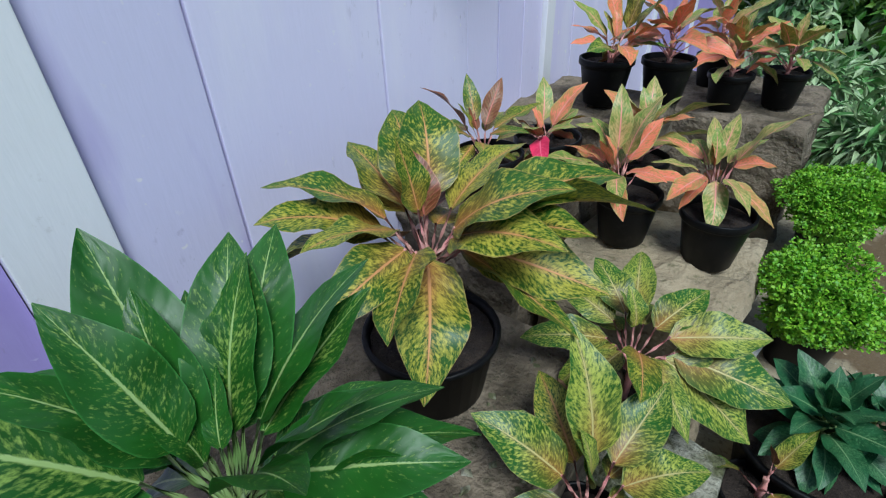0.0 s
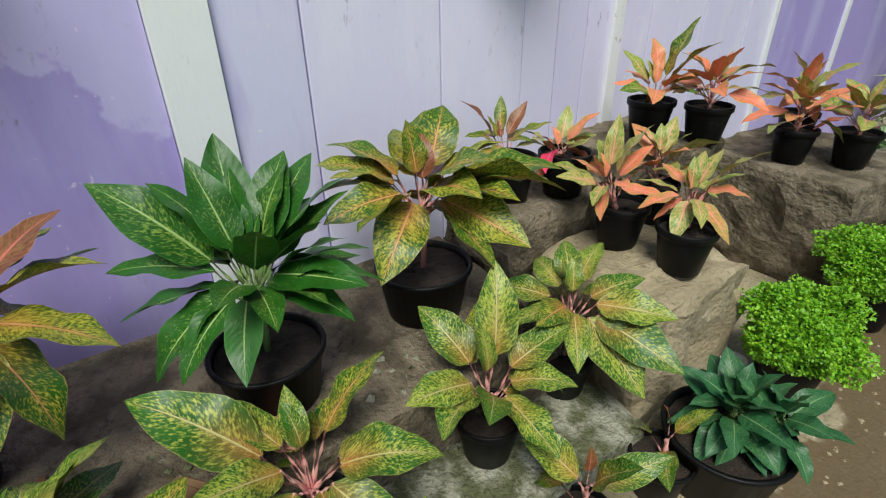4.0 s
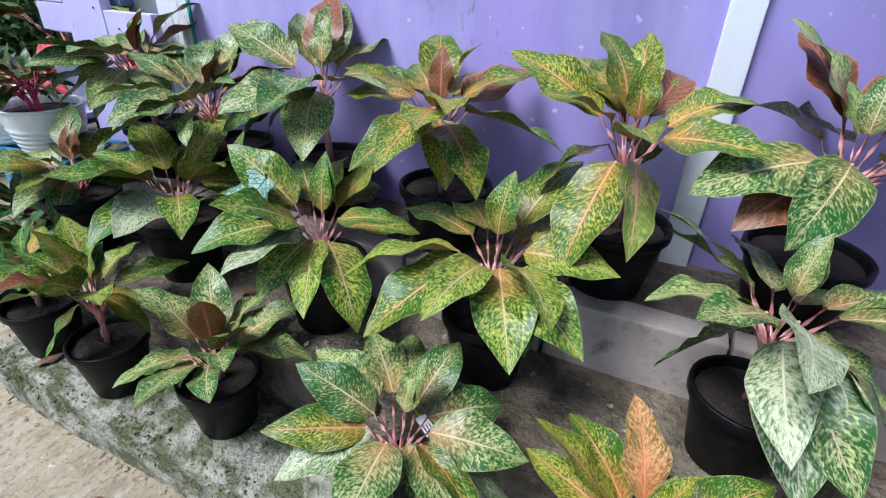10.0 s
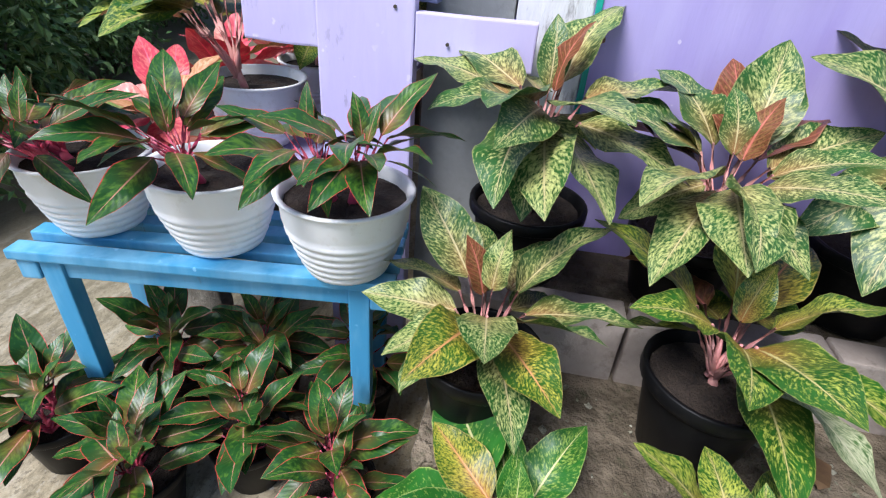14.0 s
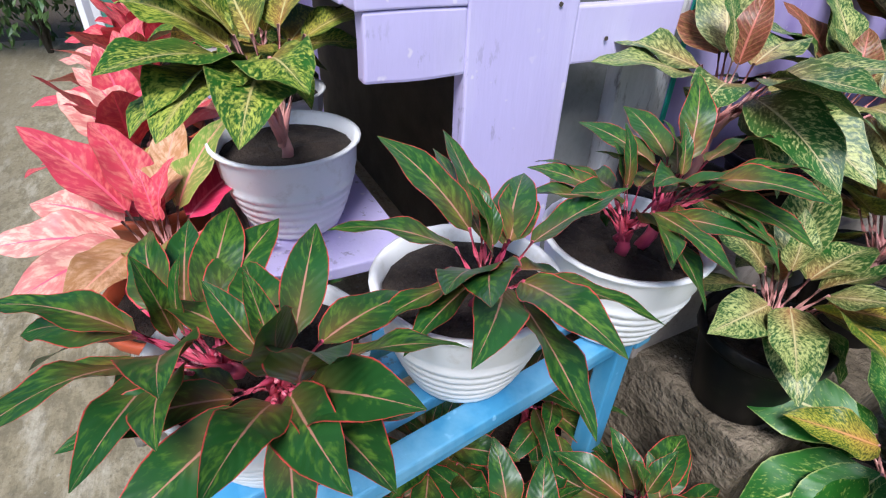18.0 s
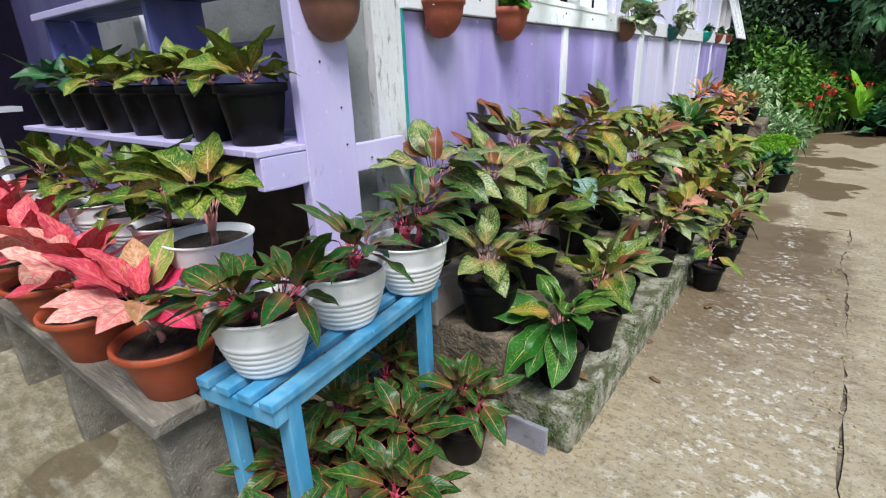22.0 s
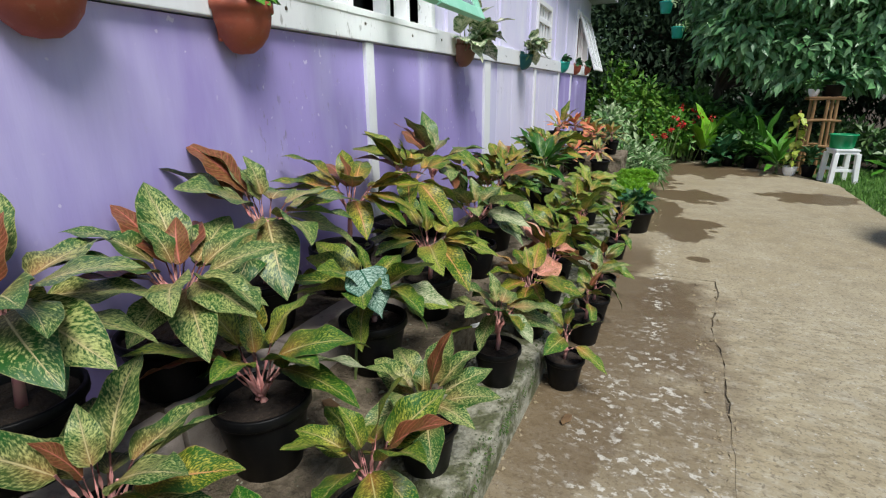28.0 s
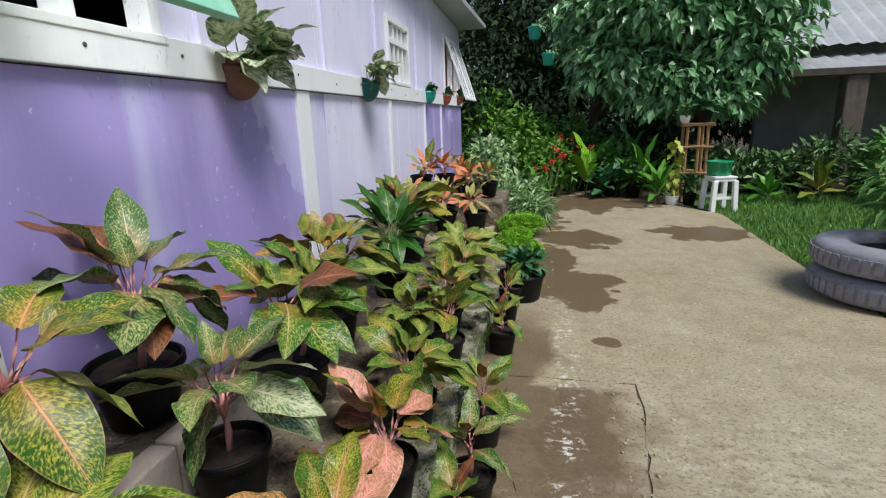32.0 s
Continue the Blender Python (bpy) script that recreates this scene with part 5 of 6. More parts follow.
grown("pale", "black", .125, TOP_Z, [((-0.535, -2.600, 0.950), [(-176, 21, 0.31), (115, 43, 0.29, "y"), (95, 40, 0.29), (-150, -29, 0.32), (-77, -4, 0.29), (-132, -38, 0.32), (73, 14, 0.29), (-62, -25, 0.30), (-67, 5, 0.29), (112, 20, 0.29, "y"), (135, 28, 0.29)])], at=(-0.585, -2.600), tall=0.85)
grown("orange", "black", .125, TOP_Z, [((-0.487, -2.214, 0.934), [(114, 30, 0.28), (140, 7, 0.28), (-57, 13, 0.28), (52, 15, 0.28, "y"), (-89, -12, 0.28), (-45, -23, 0.29), (-72, 6, 0.28), (-15, -3, 0.34), (-104, -17, 0.28), (129, 11, 0.28, "o")])], at=(-0.550, -2.214), tall=0.85)
grown("orange", "black", .125, TOP_Z, [((-0.482, -1.770, 0.940), [(119, 41, 0.27), (101, 40, 0.27), (132, 25, 0.27), (-72, -35, 0.28, "r"), (88, 21, 0.27), (71, 19, 0.27, "y"), (-107, -43, 0.32), (117, 15, 0.26, "y"), (-84, 14, 0.27), (173, 24, 0.32), (123, 25, 0.27)])], at=(-0.550, -1.770), tall=0.85)
grown("pale", "black", .115, MID_Z, [((-0.250, -3.345, 0.650), [(153, 0, 0.24), (143, 36, 0.25), (59, 11, 0.24), (35, 32, 0.26), (2, 5, 0.25), (-106, 7, 0.24, "o"), (-71, -14, 0.24), (-61, 4, 0.24, "o"), (-88, 24, 0.24), (46, -25, 0.25)])])
grown("lush", "black", .1, LOW_Z, [((-0.000, -3.256, 0.450), [(-151, 26, 0.23), (-135, 15, 0.24), (-152, -23, 0.20), (-64, 2, 0.20, "o"), (101, -2, 0.20), (138, 8, 0.20, "o"), (-69, 27, 0.20), (-45, 23, 0.20), (-30, 11, 0.21), (122, -1, 0.31), (-156, -40, 0.27), (158, -32, 0.30), (-132, 10, 0.20), (174, -36, 0.26)])])
grown("yellow", "black", .1, LOW_Z, [((0.014, -2.934, 0.485), [(-177, 15, 0.23), (60, 2, 0.23), (150, 33, 0.23), (-23, 20, 0.23), (-104, 28, 0.23), (-51, 36, 0.23), (-78, 33, 0.23, "y"), (-68, 68, 0.23)])])
grown("pale", "black", .1, LOW_Z, [((-0.022, -2.570, 0.395), [(179, 32, 0.25), (129, 42, 0.23), (50, 20, 0.24), (23, 3, 0.25), (-150, -15, 0.23), (-29, 67, 0.23, "y"), (-83, 13, 0.23), (-47, 14, 0.23), (-3, 43, 0.23), (-31, 29, 0.23)])])
FRONT = [(0.225, -1.68, 0.30, "yellow", 4, 0.165, 41), (0.24, -1.22, 0.31, "yellow", 5, 0.17, 42), (0.24, -0.95, 0.31, "pale", 6, 0.17, 43), (0.23, -0.58, 0.30, "yellow", 6, 0.165, 44), (0.22, 0.28, 0.28, "yellow", 5, 0.17, 45), (0.20, 0.70, 0.30, "yellow", 4, 0.17, 46), (0.20, 1.02, 0.26, "yellow", 3, 0.14, 47)]
for x, y, c, kind, n, size, seed in FRONT:
    aglaonema(x, y, 0.0, c, kind, n, size, "black", 0.09, seed,  where="on the concrete")

# ---- orange plants on the stone blocks ----
grown("salmon", "black", .095, 0.46, [((-0.359, 1.335, 0.700), [(127, 10, 0.23), (-120, 11, 0.17, "r"), (-73, -5, 0.20, "r"), (-25, 58, 0.22, "r"), (35, 69, 0.22), (-32, 40, 0.18, "r"), (57, 40, 0.17), (70, 2, 0.17)])], at=(-0.335, 1.4), where="on a stone block", group="salmon plants on the stone blocks", width=0.3)
grown("salmon", "black", .095, 0.46, [((-0.142, 1.472, 0.700), [(-59, 42, 0.24, "r"), (-159, -39, 0.18), (-105, -29, 0.20), (25, 34, 0.17), (-53, 0, 0.17, "r"), (41, 11, 0.16), (0, 44, 0.17), (71, 14, 0.17)])], at=(-0.1, 1.42), where="on a stone block", group="salmon plants on the stone blocks", width=0.3)
grown("orange", "black", .1, 0.58, [((-0.660, 1.115, 0.800), [(126, 44, 0.20, "y"), (56, 53, 0.17), (-40, 24, 0.18), (2, 46, 0.17, "y"), (87, 1, 0.16), (10, 8, 0.16)])], at=(-0.66, 1.16), where="on a stone block", group="salmon plants on the stone blocks", width=0.3)
grown("salmon", "black", .1, 0.58, [((-0.583, 1.317, 0.760), [(-31, 42, 0.19, "r"), (-155, -13, 0.17, "m"), (-169, 25, 0.17), (24, 50, 0.17), (175, -25, 0.18), (-17, 11, 0.17), (164, 9, 0.17)])], at=(-0.585, 1.36), where="on a stone block", group="salmon plants on the stone blocks", width=0.3)
grown("salmon", "black", .1, 0.68, [((-0.608, 1.875, 0.900), [(110, 40, 0.21), (-49, 68, 0.28, "g"), (-60, 44, 0.27, "g"), (-75, -3, 0.20, "g"), (-29, 14, 0.20, "g"), (53, 60, 0.21), (180, 3, 0.20, "g")])], at=(-0.66, 1.93), where="on a stone block", group="salmon plants on the stone blocks", width=0.3)
ORANGE = [(-0.40, 1.66, 0.46, 0.72, 57), (-0.48, 2.06, 0.68, 0.94, 59), (-0.36, 2.62, 0.52, 0.80, 55), (-0.17, 2.78, 0.52, 0.78, 56), (-0.5, 2.95, 0.52, 0.82, 58)]
for x, y, b, c, seed in ORANGE:
    aglaonema(x, y, b, c, "salmon", 9 + seed % 4, 0.175, "black", 0.095, seed, young=0, where="on a stone block", group="salmon plants on the stone blocks", low=-12, spread=1.25, width=0.3)


def curly_plant(x, y, r, seed):
    top = thing("potted_curly_herb", pose(x, y, 0), "bright green curly-leaved plant in a black pot", "potted plant", "curly plants by the ledge")
    add_pot(top, "black", 0.12)
    rng_c = random.Random(seed)
    blobs = [(0.62 * r * math.cos(k * 2.4) * math.sqrt((k + 0.5) / 16), 0.66 * r * math.sin(k * 2.4) * math.sqrt((k + 0.5) / 16), 0.29 + rng_c.uniform(-0.07, 0.06), r * rng_c.uniform(0.3, 0.42), r * rng_c.uniform(0.3, 0.42), 0.06) for k in range(16)]
    leaf_cloud("crown", blobs, 32000, 0.0105, CURLY, top, seed, droop=-0.2, slim=0.95, shell=0.8)
    return top


curly_plant(0.20, 1.72, 0.215, 3)
curly_plant(0.18, 2.40, 0.25, 4)
aglaonema(0.27, 1.20, 0.0, 0.32, "grey", 22, 0.13, "tub", 0.175, 61, young=0, where="on the ground", low=-25, second=(0.09, 0.06, 0.0), width=0.36)


def bushy(x, y, z, r, h, material, seed, label, count=1500, size=0.06, pot="black", pr=0.12, slim=0.4, group="potted plants in the garden", droop=0.2):
    top = thing("potted_shrub", pose(x, y, z), label, "potted plant", group)
    lv = add_pot(top, pot, pr)
    leaf_cloud("crown", [(0, 0, lv + h * 0.5, r, r, h * 0.55), (r * 0.3, -r * 0.2, lv + h * 0.7, r * 0.6, r * 0.6, h * 0.35), (-r * 0.3, r * 0.3, lv + h * 0.4, r * 0.7, r * 0.7, h * 0.3)], count, size, material, top, seed, droop=droop, slim=slim, shell=0.2)
    part("stem", tube([(0, 0, lv - 0.02), (0.01, 0, lv + h * 0.3), (0.0, 0.01, lv + h * 0.6)], [0.01, 0.008, 0.005]), BARK, top)
    return top


bushy(0.20, 3.2, 0, 0.24, 0.26, VARIEG, 71, "white-variegated spider plant in a black pot", 900, 0.14, slim=0.16, droop=0.5)
bushy(-0.15, 3.9, 0, 0.28, 0.36, VARIEG, 72, "white-variegated shrub in a black pot", 900, 0.09)

# ---- plants at the house end ----
grown("siam", "white", .124, 0.607, [((-0.249, -4.180, 0.840), [(62, 14, 0.19), (119, 0, 0.19), (27, -8, 0.19), (-72, 32, 0.20), (-76, 21, 0.19), (-88, 25, 0.19), (-108, 31, 0.19), (147, -22, 0.20), (-93, 58, 0.19), (-72, 47, 0.20)]), ((-0.349, -4.259, 0.825), [(143, 8, 0.20), (142, -19, 0.20), (103, 8, 0.19), (82, 10, 0.19), (57, 15, 0.19), (45, 11, 0.19), (-109, 18, 0.19), (-99, 22, 0.19), (144, -7, 0.20), (-93, 34, 0.20), (56, -7, 0.19)])], at=(-0.37, -4.19), where="on the blue bench", group="white pots on the blue bench", width=0.265, drop=0.06)
grown("siam", "white", .128, 0.607, [((-0.294, -3.926, 0.855), [(121, 36, 0.20), (85, 31, 0.19), (140, 7, 0.20), (50, 7, 0.20), (45, 2, 0.20), (-120, 10, 0.19), (-92, 11, 0.19), (-90, -18, 0.20), (-143, 29, 0.20), (87, 21, 0.19), (-132, 28, 0.20)])], at=(-0.38, -3.917), where="on the blue bench", group="white pots on the blue bench", width=0.265, drop=0.06)
grown("siam", "white", .128, 0.607, [((-0.336, -3.596, 0.875), [(40, 38, 0.18), (112, 12, 0.18), (83, 19, 0.17), (-62, 12, 0.18), (-72, -10, 0.18), (-90, -11, 0.18), (48, -1, 0.18), (-102, 1, 0.17), (-84, 14, 0.18)]), ((-0.338, -3.692, 0.860), [(147, -1, 0.18), (-97, -12, 0.18), (76, -17, 0.18), (-114, 10, 0.18), (-71, 5, 0.18), (97, 0, 0.17), (-96, 3, 0.18)])], at=(-0.37, -3.64), where="on the blue bench", group="white pots on the blue bench", width=0.265, drop=0.06)
grown("yellow", "white", .132, 0.656, [((-0.711, -4.079, 0.990), [(127, 20, 0.27), (-136, 12, 0.27), (57, 31, 0.26), (22, 11, 0.27), (136, 14, 0.27), (-96, 8, 0.27), (-137, -1, 0.27), (110, -4, 0.27), (97, 19, 0.27), (49, 7, 0.27), (124, 26, 0.27), (-126, -1, 0.27), (-105, -2, 0.27)])], at=(-0.815, -4.055), where="on a low lilac plank", group="white pots on the low plank", drop=0.14, fill=False)
for k, x in enumerate((-1.14, -1.42, -1.72, -2.04, -2.34)):
    aglaonema(x, -4.02, 0.656, 0.95, "yellow", 9, 0.2, "white", 0.122, 80 + k, young=0, where="on a low lilac plank", group="white pots on the low plank")
UNDER = [(-0.50, -3.66, 0.33, 91), (-0.47, -3.92, 0.30, 92), (-0.26, -3.86, 0.28, 93), (-0.19, -3.62, 0.30, 94), (-0.12, -4.04, 0.27, 95), (-0.20, -4.32, 0.27, 96), (-0.42, -4.15, 0.30, 97)]
for x, y, c, seed in UNDER:
    aglaonema(x, y, 0.0, c, "siam", 12, 0.135, "black", 0.095, seed, young=0, where="under the blue bench", group="small red-edged plants under the bench", spread=1.4, width=0.31, second=(0.05, 0.03, -0.02))
grown("pink", "terra", .142, 0.46, [((-0.758, -4.295, 0.720), [(136, 38, 0.26), (69, 32, 0.23, "r"), (25, 13, 0.23, "m"), (34, 39, 0.24, "r"), (143, 6, 0.24), (-91, -3, 0.24, "m"), (-113, 10, 0.24, "t"), (66, 35, 0.23, "t"), (102, 37, 0.24), (-130, 8, 0.24), (-86, 18, 0.24, "r"), (111, 9, 0.24)])], at=(-0.72, -4.275), where="on a weathered plank", group="pink plants on the plank", width=0.36)
for k, (x, y) in enumerate(((-1.13, -4.32), (-1.53, -4.31), (-1.90, -4.29), (-2.26, -4.28))):
    aglaonema(x, y, 0.46, 0.77, "pink", 11, 0.20, "terra", 0.142, 101 + k, young=0, where="on a weathered plank", group="pink plants on the plank", width=0.36, low=2)
for k, x in enumerate((-0.77, -0.99, -1.21, -1.43, -1.66, -1.90, -2.15, -2.40)):
    aglaonema(x, -3.86, 1.088, 1.315, "grey" if k > 5 else "yellow", 9, 0.15, "black", 0.108, 111 + k, young=0, where="on the lilac shelf", group="black pots on the shelf", low=-5, width=0.32)
for k, x in enumerate((-0.82, -0.97, -1.12, -1.27, -1.42, -1.57, -1.74, -1.9)):
    top = thing("stacked_pot", pose(x, -3.70, 1.602), "empty white plastic pot on the upper shelf", "pot", "white pots on the upper shelf")
    add_pot(top, "white", 0.078, tall=1.35)


# ---- wall pots ----
def wall_pot(y, z, material, kind, seed, r=0.1, on_post=False, lush=1.0, words="terracotta"):
    m = WALL @ pose(0.028, y, z) if not on_post else pose(-0.626, y, z)
    top = thing("hanging_wall_pot", m, f"half-round {words} wall pot with a small leafy plant", "wall pot", "pots hung on the house wall")
    prof = [(0.0, -0.09), (0.35, -0.085), (0.62, -0.06), (0.82, -0.025), (0.93, 0.015), (0.97, 0.05), (1.04, 0.055), (1.04, 0.085), (0.95, 0.085), (0.90, 0.03), (0.0, 0.03)]
    p = part("pot", lathe([(a * r, b * r / 0.125) for a, b in prof], 20, 180), material, top, smooth=True)
    p.matrix_basis = pose(0, 0, 0, 0, 0, -90)
    part("back_plate", box(-0.012, 0.0, -r * 0.75, r * 0.75, -0.04 * r / 0.1, 0.10 * r / 0.1, 0.003), material, top)
    rng = random.Random(seed)
    for k in range(22 if lush > 1.4 else 34):
        az = rng.uniform(-175, -5)
        el = rng.uniform(-55 if lush > 1.4 else -25, 62)
        reach = 2.2 if lush > 1.4 else 1.0
        base = Vector((r * rng.uniform(0.1, 0.7) * reach, rng.uniform(-0.6, 0.6) * r * reach, 0.72 * r + rng.uniform(0.0, 0.06 * reach)))
        put_leaf(top, base, az, el, r * rng.uniform(0.65, 1.05) * lush, kind, rng.randrange(7), rng.uniform(-30, 30), (r * 0.4, base.y * 0.5, 0.0), PETIOLE_GREEN, 0.52 if lush > 1.4 else 0.46)
    return top


wall_pot(-3.655, 1.45, BROWN_PL, "fresh", 1, 0.105, True, words="brown")
for y, z, m, kind, r, w in ((-1.42, 1.475, TERRA_WALL, "cream", 0.105, "terracotta"), (-0.835, 1.475, TERRA_WALL, "fresh", 0.105, "terracotta"), (1.18, 1.50, BROWN_PL, "cream", 0.10, "brown"), (2.9, 1.53, DARK_TEAL, "cream", 0.10, "dark teal"), (5.2, 1.56, TEAL_PL, "grey", 0.10, "teal"), (6.4, 1.56, TERRA_WALL, "grey", 0.10, "terracotta"), (7.7, 1.58, TERRA_WALL, "grey", 0.10, "terracotta")):
    wall_pot(y, z, m, kind, int(y * 10) + 50, r, words=w, lush=(2.3 if y < 2 else 1.7) if kind == "cream" and y > 0 else 1.0)

# caladium beside the middle row, a dropped fork, fallen leaves
caladium = thing("caladium", pose(-0.30, -2.53, MID_Z), "white caladium leaf with green veins among the pots", "plant", "")
for x, y, z, az, el, ln in ((0.055, -0.012, 0.775 - MID_Z, -112, -38, 0.165), (0.03, 0.045, 0.60 - MID_Z, -35, 10, 0.08)):
    put_leaf(caladium, (x, y, z), az, el, ln, "heart", 2, 0, (0, 0, 0.0), PETIOLE_GREEN, 0.42)
fork = thing("plastic_fork", pose(-0.14, -2.12, MID_Z + 0.012, 0, 0, -35), "small white fork with a yellow handle", "fork")
part("handle", tube([(0, 0, 0), (0, 0.05, 0.004), (0, 0.1, 0.0)], [0.006, 0.005, 0.004], 6), LEAF["lime"], fork, "yellow handle")
part("head", box(-0.012, 0.012, 0.1, 0.125, -0.003, 0.003, 0.002), WHITE_PL, fork)
for k in range(4):
    part("tine", box(-0.012 + k * 0.007, -0.009 + k * 0.007, 0.125, 0.155, -0.002, 0.002, 0), WHITE_PL, fork)
cup = thing("plastic_cup", pose(0.07, 1.62, 0.0), "small white plastic cup on the ground", "cup")
part("body", lathe([(0.0, 0.0), (0.03, 0.0), (0.042, 0.1), (0.045, 0.1), (0.033, 0.006), (0.0, 0.006)], 18), WHITE_PL, cup, smooth=True)
rng = random.Random(77)
DEAD = surface("dead_leaf_brown", (0.22, 0.13, 0.06), (0.14, 0.08, 0.04), scale=30, rough=0.85)
for k in range(26):
    y = rng.uniform(-3.3, 0.9)
    x, z = ((rng.uniform(-0.1, 0.06), LOW_Z), (rng.uniform(-0.4, -0.16), MID_Z), (rng.uniform(0.12, 0.3), 0.0))[k % 3]
    bm = bmesh.new()
    vs = [bm.verts.new((0.02 * math.sin(t * 0.785) * (1 if t < 4 else 1), 0.045 * math.cos(t * 0.785), 0.004 + 0.008 * (t % 2))) for t in range(8)]
    bm.faces.new(vs)
    lf = part("fallen_leaf", bm, DEAD)
    tagged(lf, "curled brown fallen leaf lying on concrete", "leaf", "fallen leaves")
    lf.matrix_basis = pose(x, y, z + 0.002, rng.uniform(-6, 6), rng.uniform(-6, 6), rng.uniform(0, 360)) @ Matrix.Scale(rng.uniform(0.6, 1.1), 4)

# ---- garden ----
HEDGE_LEAF = foliage("hedge_leaves", (0.045, 0.125, 0.035), (0.15, 0.25, 0.075), 0.45)

def tree(x, y, h, blobs, count, size, material, seed, label, lean=0.0, r=0.12):
    top = thing("tree", pose(x, y, -0.06), label, "tree")
    pts = [(0, 0, 0), (lean * 0.3, 0.05, h * 0.3), (lean * 0.7, 0.0, h * 0.6), (lean, 0.1, h)]
    part("trunk", tube(pts, [r, r * 0.8, r * 0.6, r * 0.35], 10), BARK, top, smooth=True)
    for k, b in enumerate(blobs):
        part("limb", tube([(lean * 0.6, 0, h * 0.5), (lean * 0.5 + b[0] * 0.5, b[1] * 0.5, (h * 0.6 + b[2]) * 0.5), (b[0], b[1], b[2])], [r * 0.4, r * 0.25, 0.015], 6), BARK, top, smooth=True)
    leaf_cloud("crown", blobs, count, size, material, top, seed, droop=0.7, shell=0.35)
    return top


tree(1.15, 7.6, 2.6, [(0.3, -0.5, 2.2, 0.8, 0.7, 0.6), (1.2, -0.6, 1.9, 0.9, 0.7, 0.65), (0.2, 0.0, 3.0, 1.0, 0.9, 0.7), (2.2, -0.4, 2.3, 0.9, 0.8, 0.8), (1.1, -0.5, 3.1, 1.2, 1.0, 0.8), (2.4, -0.3, 3.2, 1.0, 0.9, 0.7), (1.9, -0.8, 1.55, 0.55, 0.45, 0.3)], 11000, 0.21, TREE_LEAF, 21, "broad-leaved fruit tree with dense green foliage")
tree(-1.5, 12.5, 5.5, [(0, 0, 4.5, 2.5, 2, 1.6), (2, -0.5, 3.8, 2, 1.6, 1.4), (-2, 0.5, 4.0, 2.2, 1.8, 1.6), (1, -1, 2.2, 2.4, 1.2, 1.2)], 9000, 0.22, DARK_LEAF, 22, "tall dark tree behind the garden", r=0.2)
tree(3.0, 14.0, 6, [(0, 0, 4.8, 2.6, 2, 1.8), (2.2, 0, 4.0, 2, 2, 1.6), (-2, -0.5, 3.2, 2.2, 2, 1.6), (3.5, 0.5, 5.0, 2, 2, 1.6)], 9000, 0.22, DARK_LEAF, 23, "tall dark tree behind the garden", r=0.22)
tree(0.4, 10.5, 4.5, [(0, 0, 3.6, 1.8, 1.6, 1.4), (1.5, 0, 3.0, 1.6, 1.4, 1.2), (-1.5, 0, 2.6, 1.6, 1.4, 1.2), (0.2, -0.5, 1.6, 1.8, 1.2, 0.9)], 9000, 0.18, DARK_LEAF, 24, "tree with shade-dark leaf colour behind the flower bed", r=0.16)
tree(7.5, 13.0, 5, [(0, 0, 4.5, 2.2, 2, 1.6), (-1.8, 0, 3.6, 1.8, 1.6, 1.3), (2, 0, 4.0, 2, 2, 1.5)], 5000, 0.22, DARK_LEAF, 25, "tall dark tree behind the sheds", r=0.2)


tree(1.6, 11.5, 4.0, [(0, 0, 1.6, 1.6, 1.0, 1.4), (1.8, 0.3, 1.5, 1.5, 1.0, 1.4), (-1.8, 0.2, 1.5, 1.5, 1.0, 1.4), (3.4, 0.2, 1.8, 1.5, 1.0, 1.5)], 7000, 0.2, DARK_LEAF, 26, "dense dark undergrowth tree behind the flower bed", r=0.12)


def shrub(x, y, r, h, material, seed, label, count=1800, size=0.09, slim=0.45, droop=0.3):
    top = thing("shrub", pose(x, y, -0.05), label, "shrub")
    for k in range(5):
        a = k * 1.3 + seed
        part("stem", tube([(0, 0, 0), (math.cos(a) * r * 0.2, math.sin(a) * r * 0.2, h * 0.4), (math.cos(a) * r * 0.45, math.sin(a) * r * 0.45, h * 0.8)], [0.015, 0.01, 0.006], 6), BARK, top)
    rng = random.Random(seed)
    blobs = [(rng.uniform(-0.5, 0.5) * r, rng.uniform(-0.5, 0.5) * r, h * rng.uniform(0.3, 0.8), r * rng.uniform(0.4, 0.7), r * rng.uniform(0.4, 0.7), h * rng.uniform(0.2, 0.4)) for k in range(6)]
    leaf_cloud("crown", blobs, count, size, material, top, seed, slim=slim, droop=droop, shell=0.25)
    return top


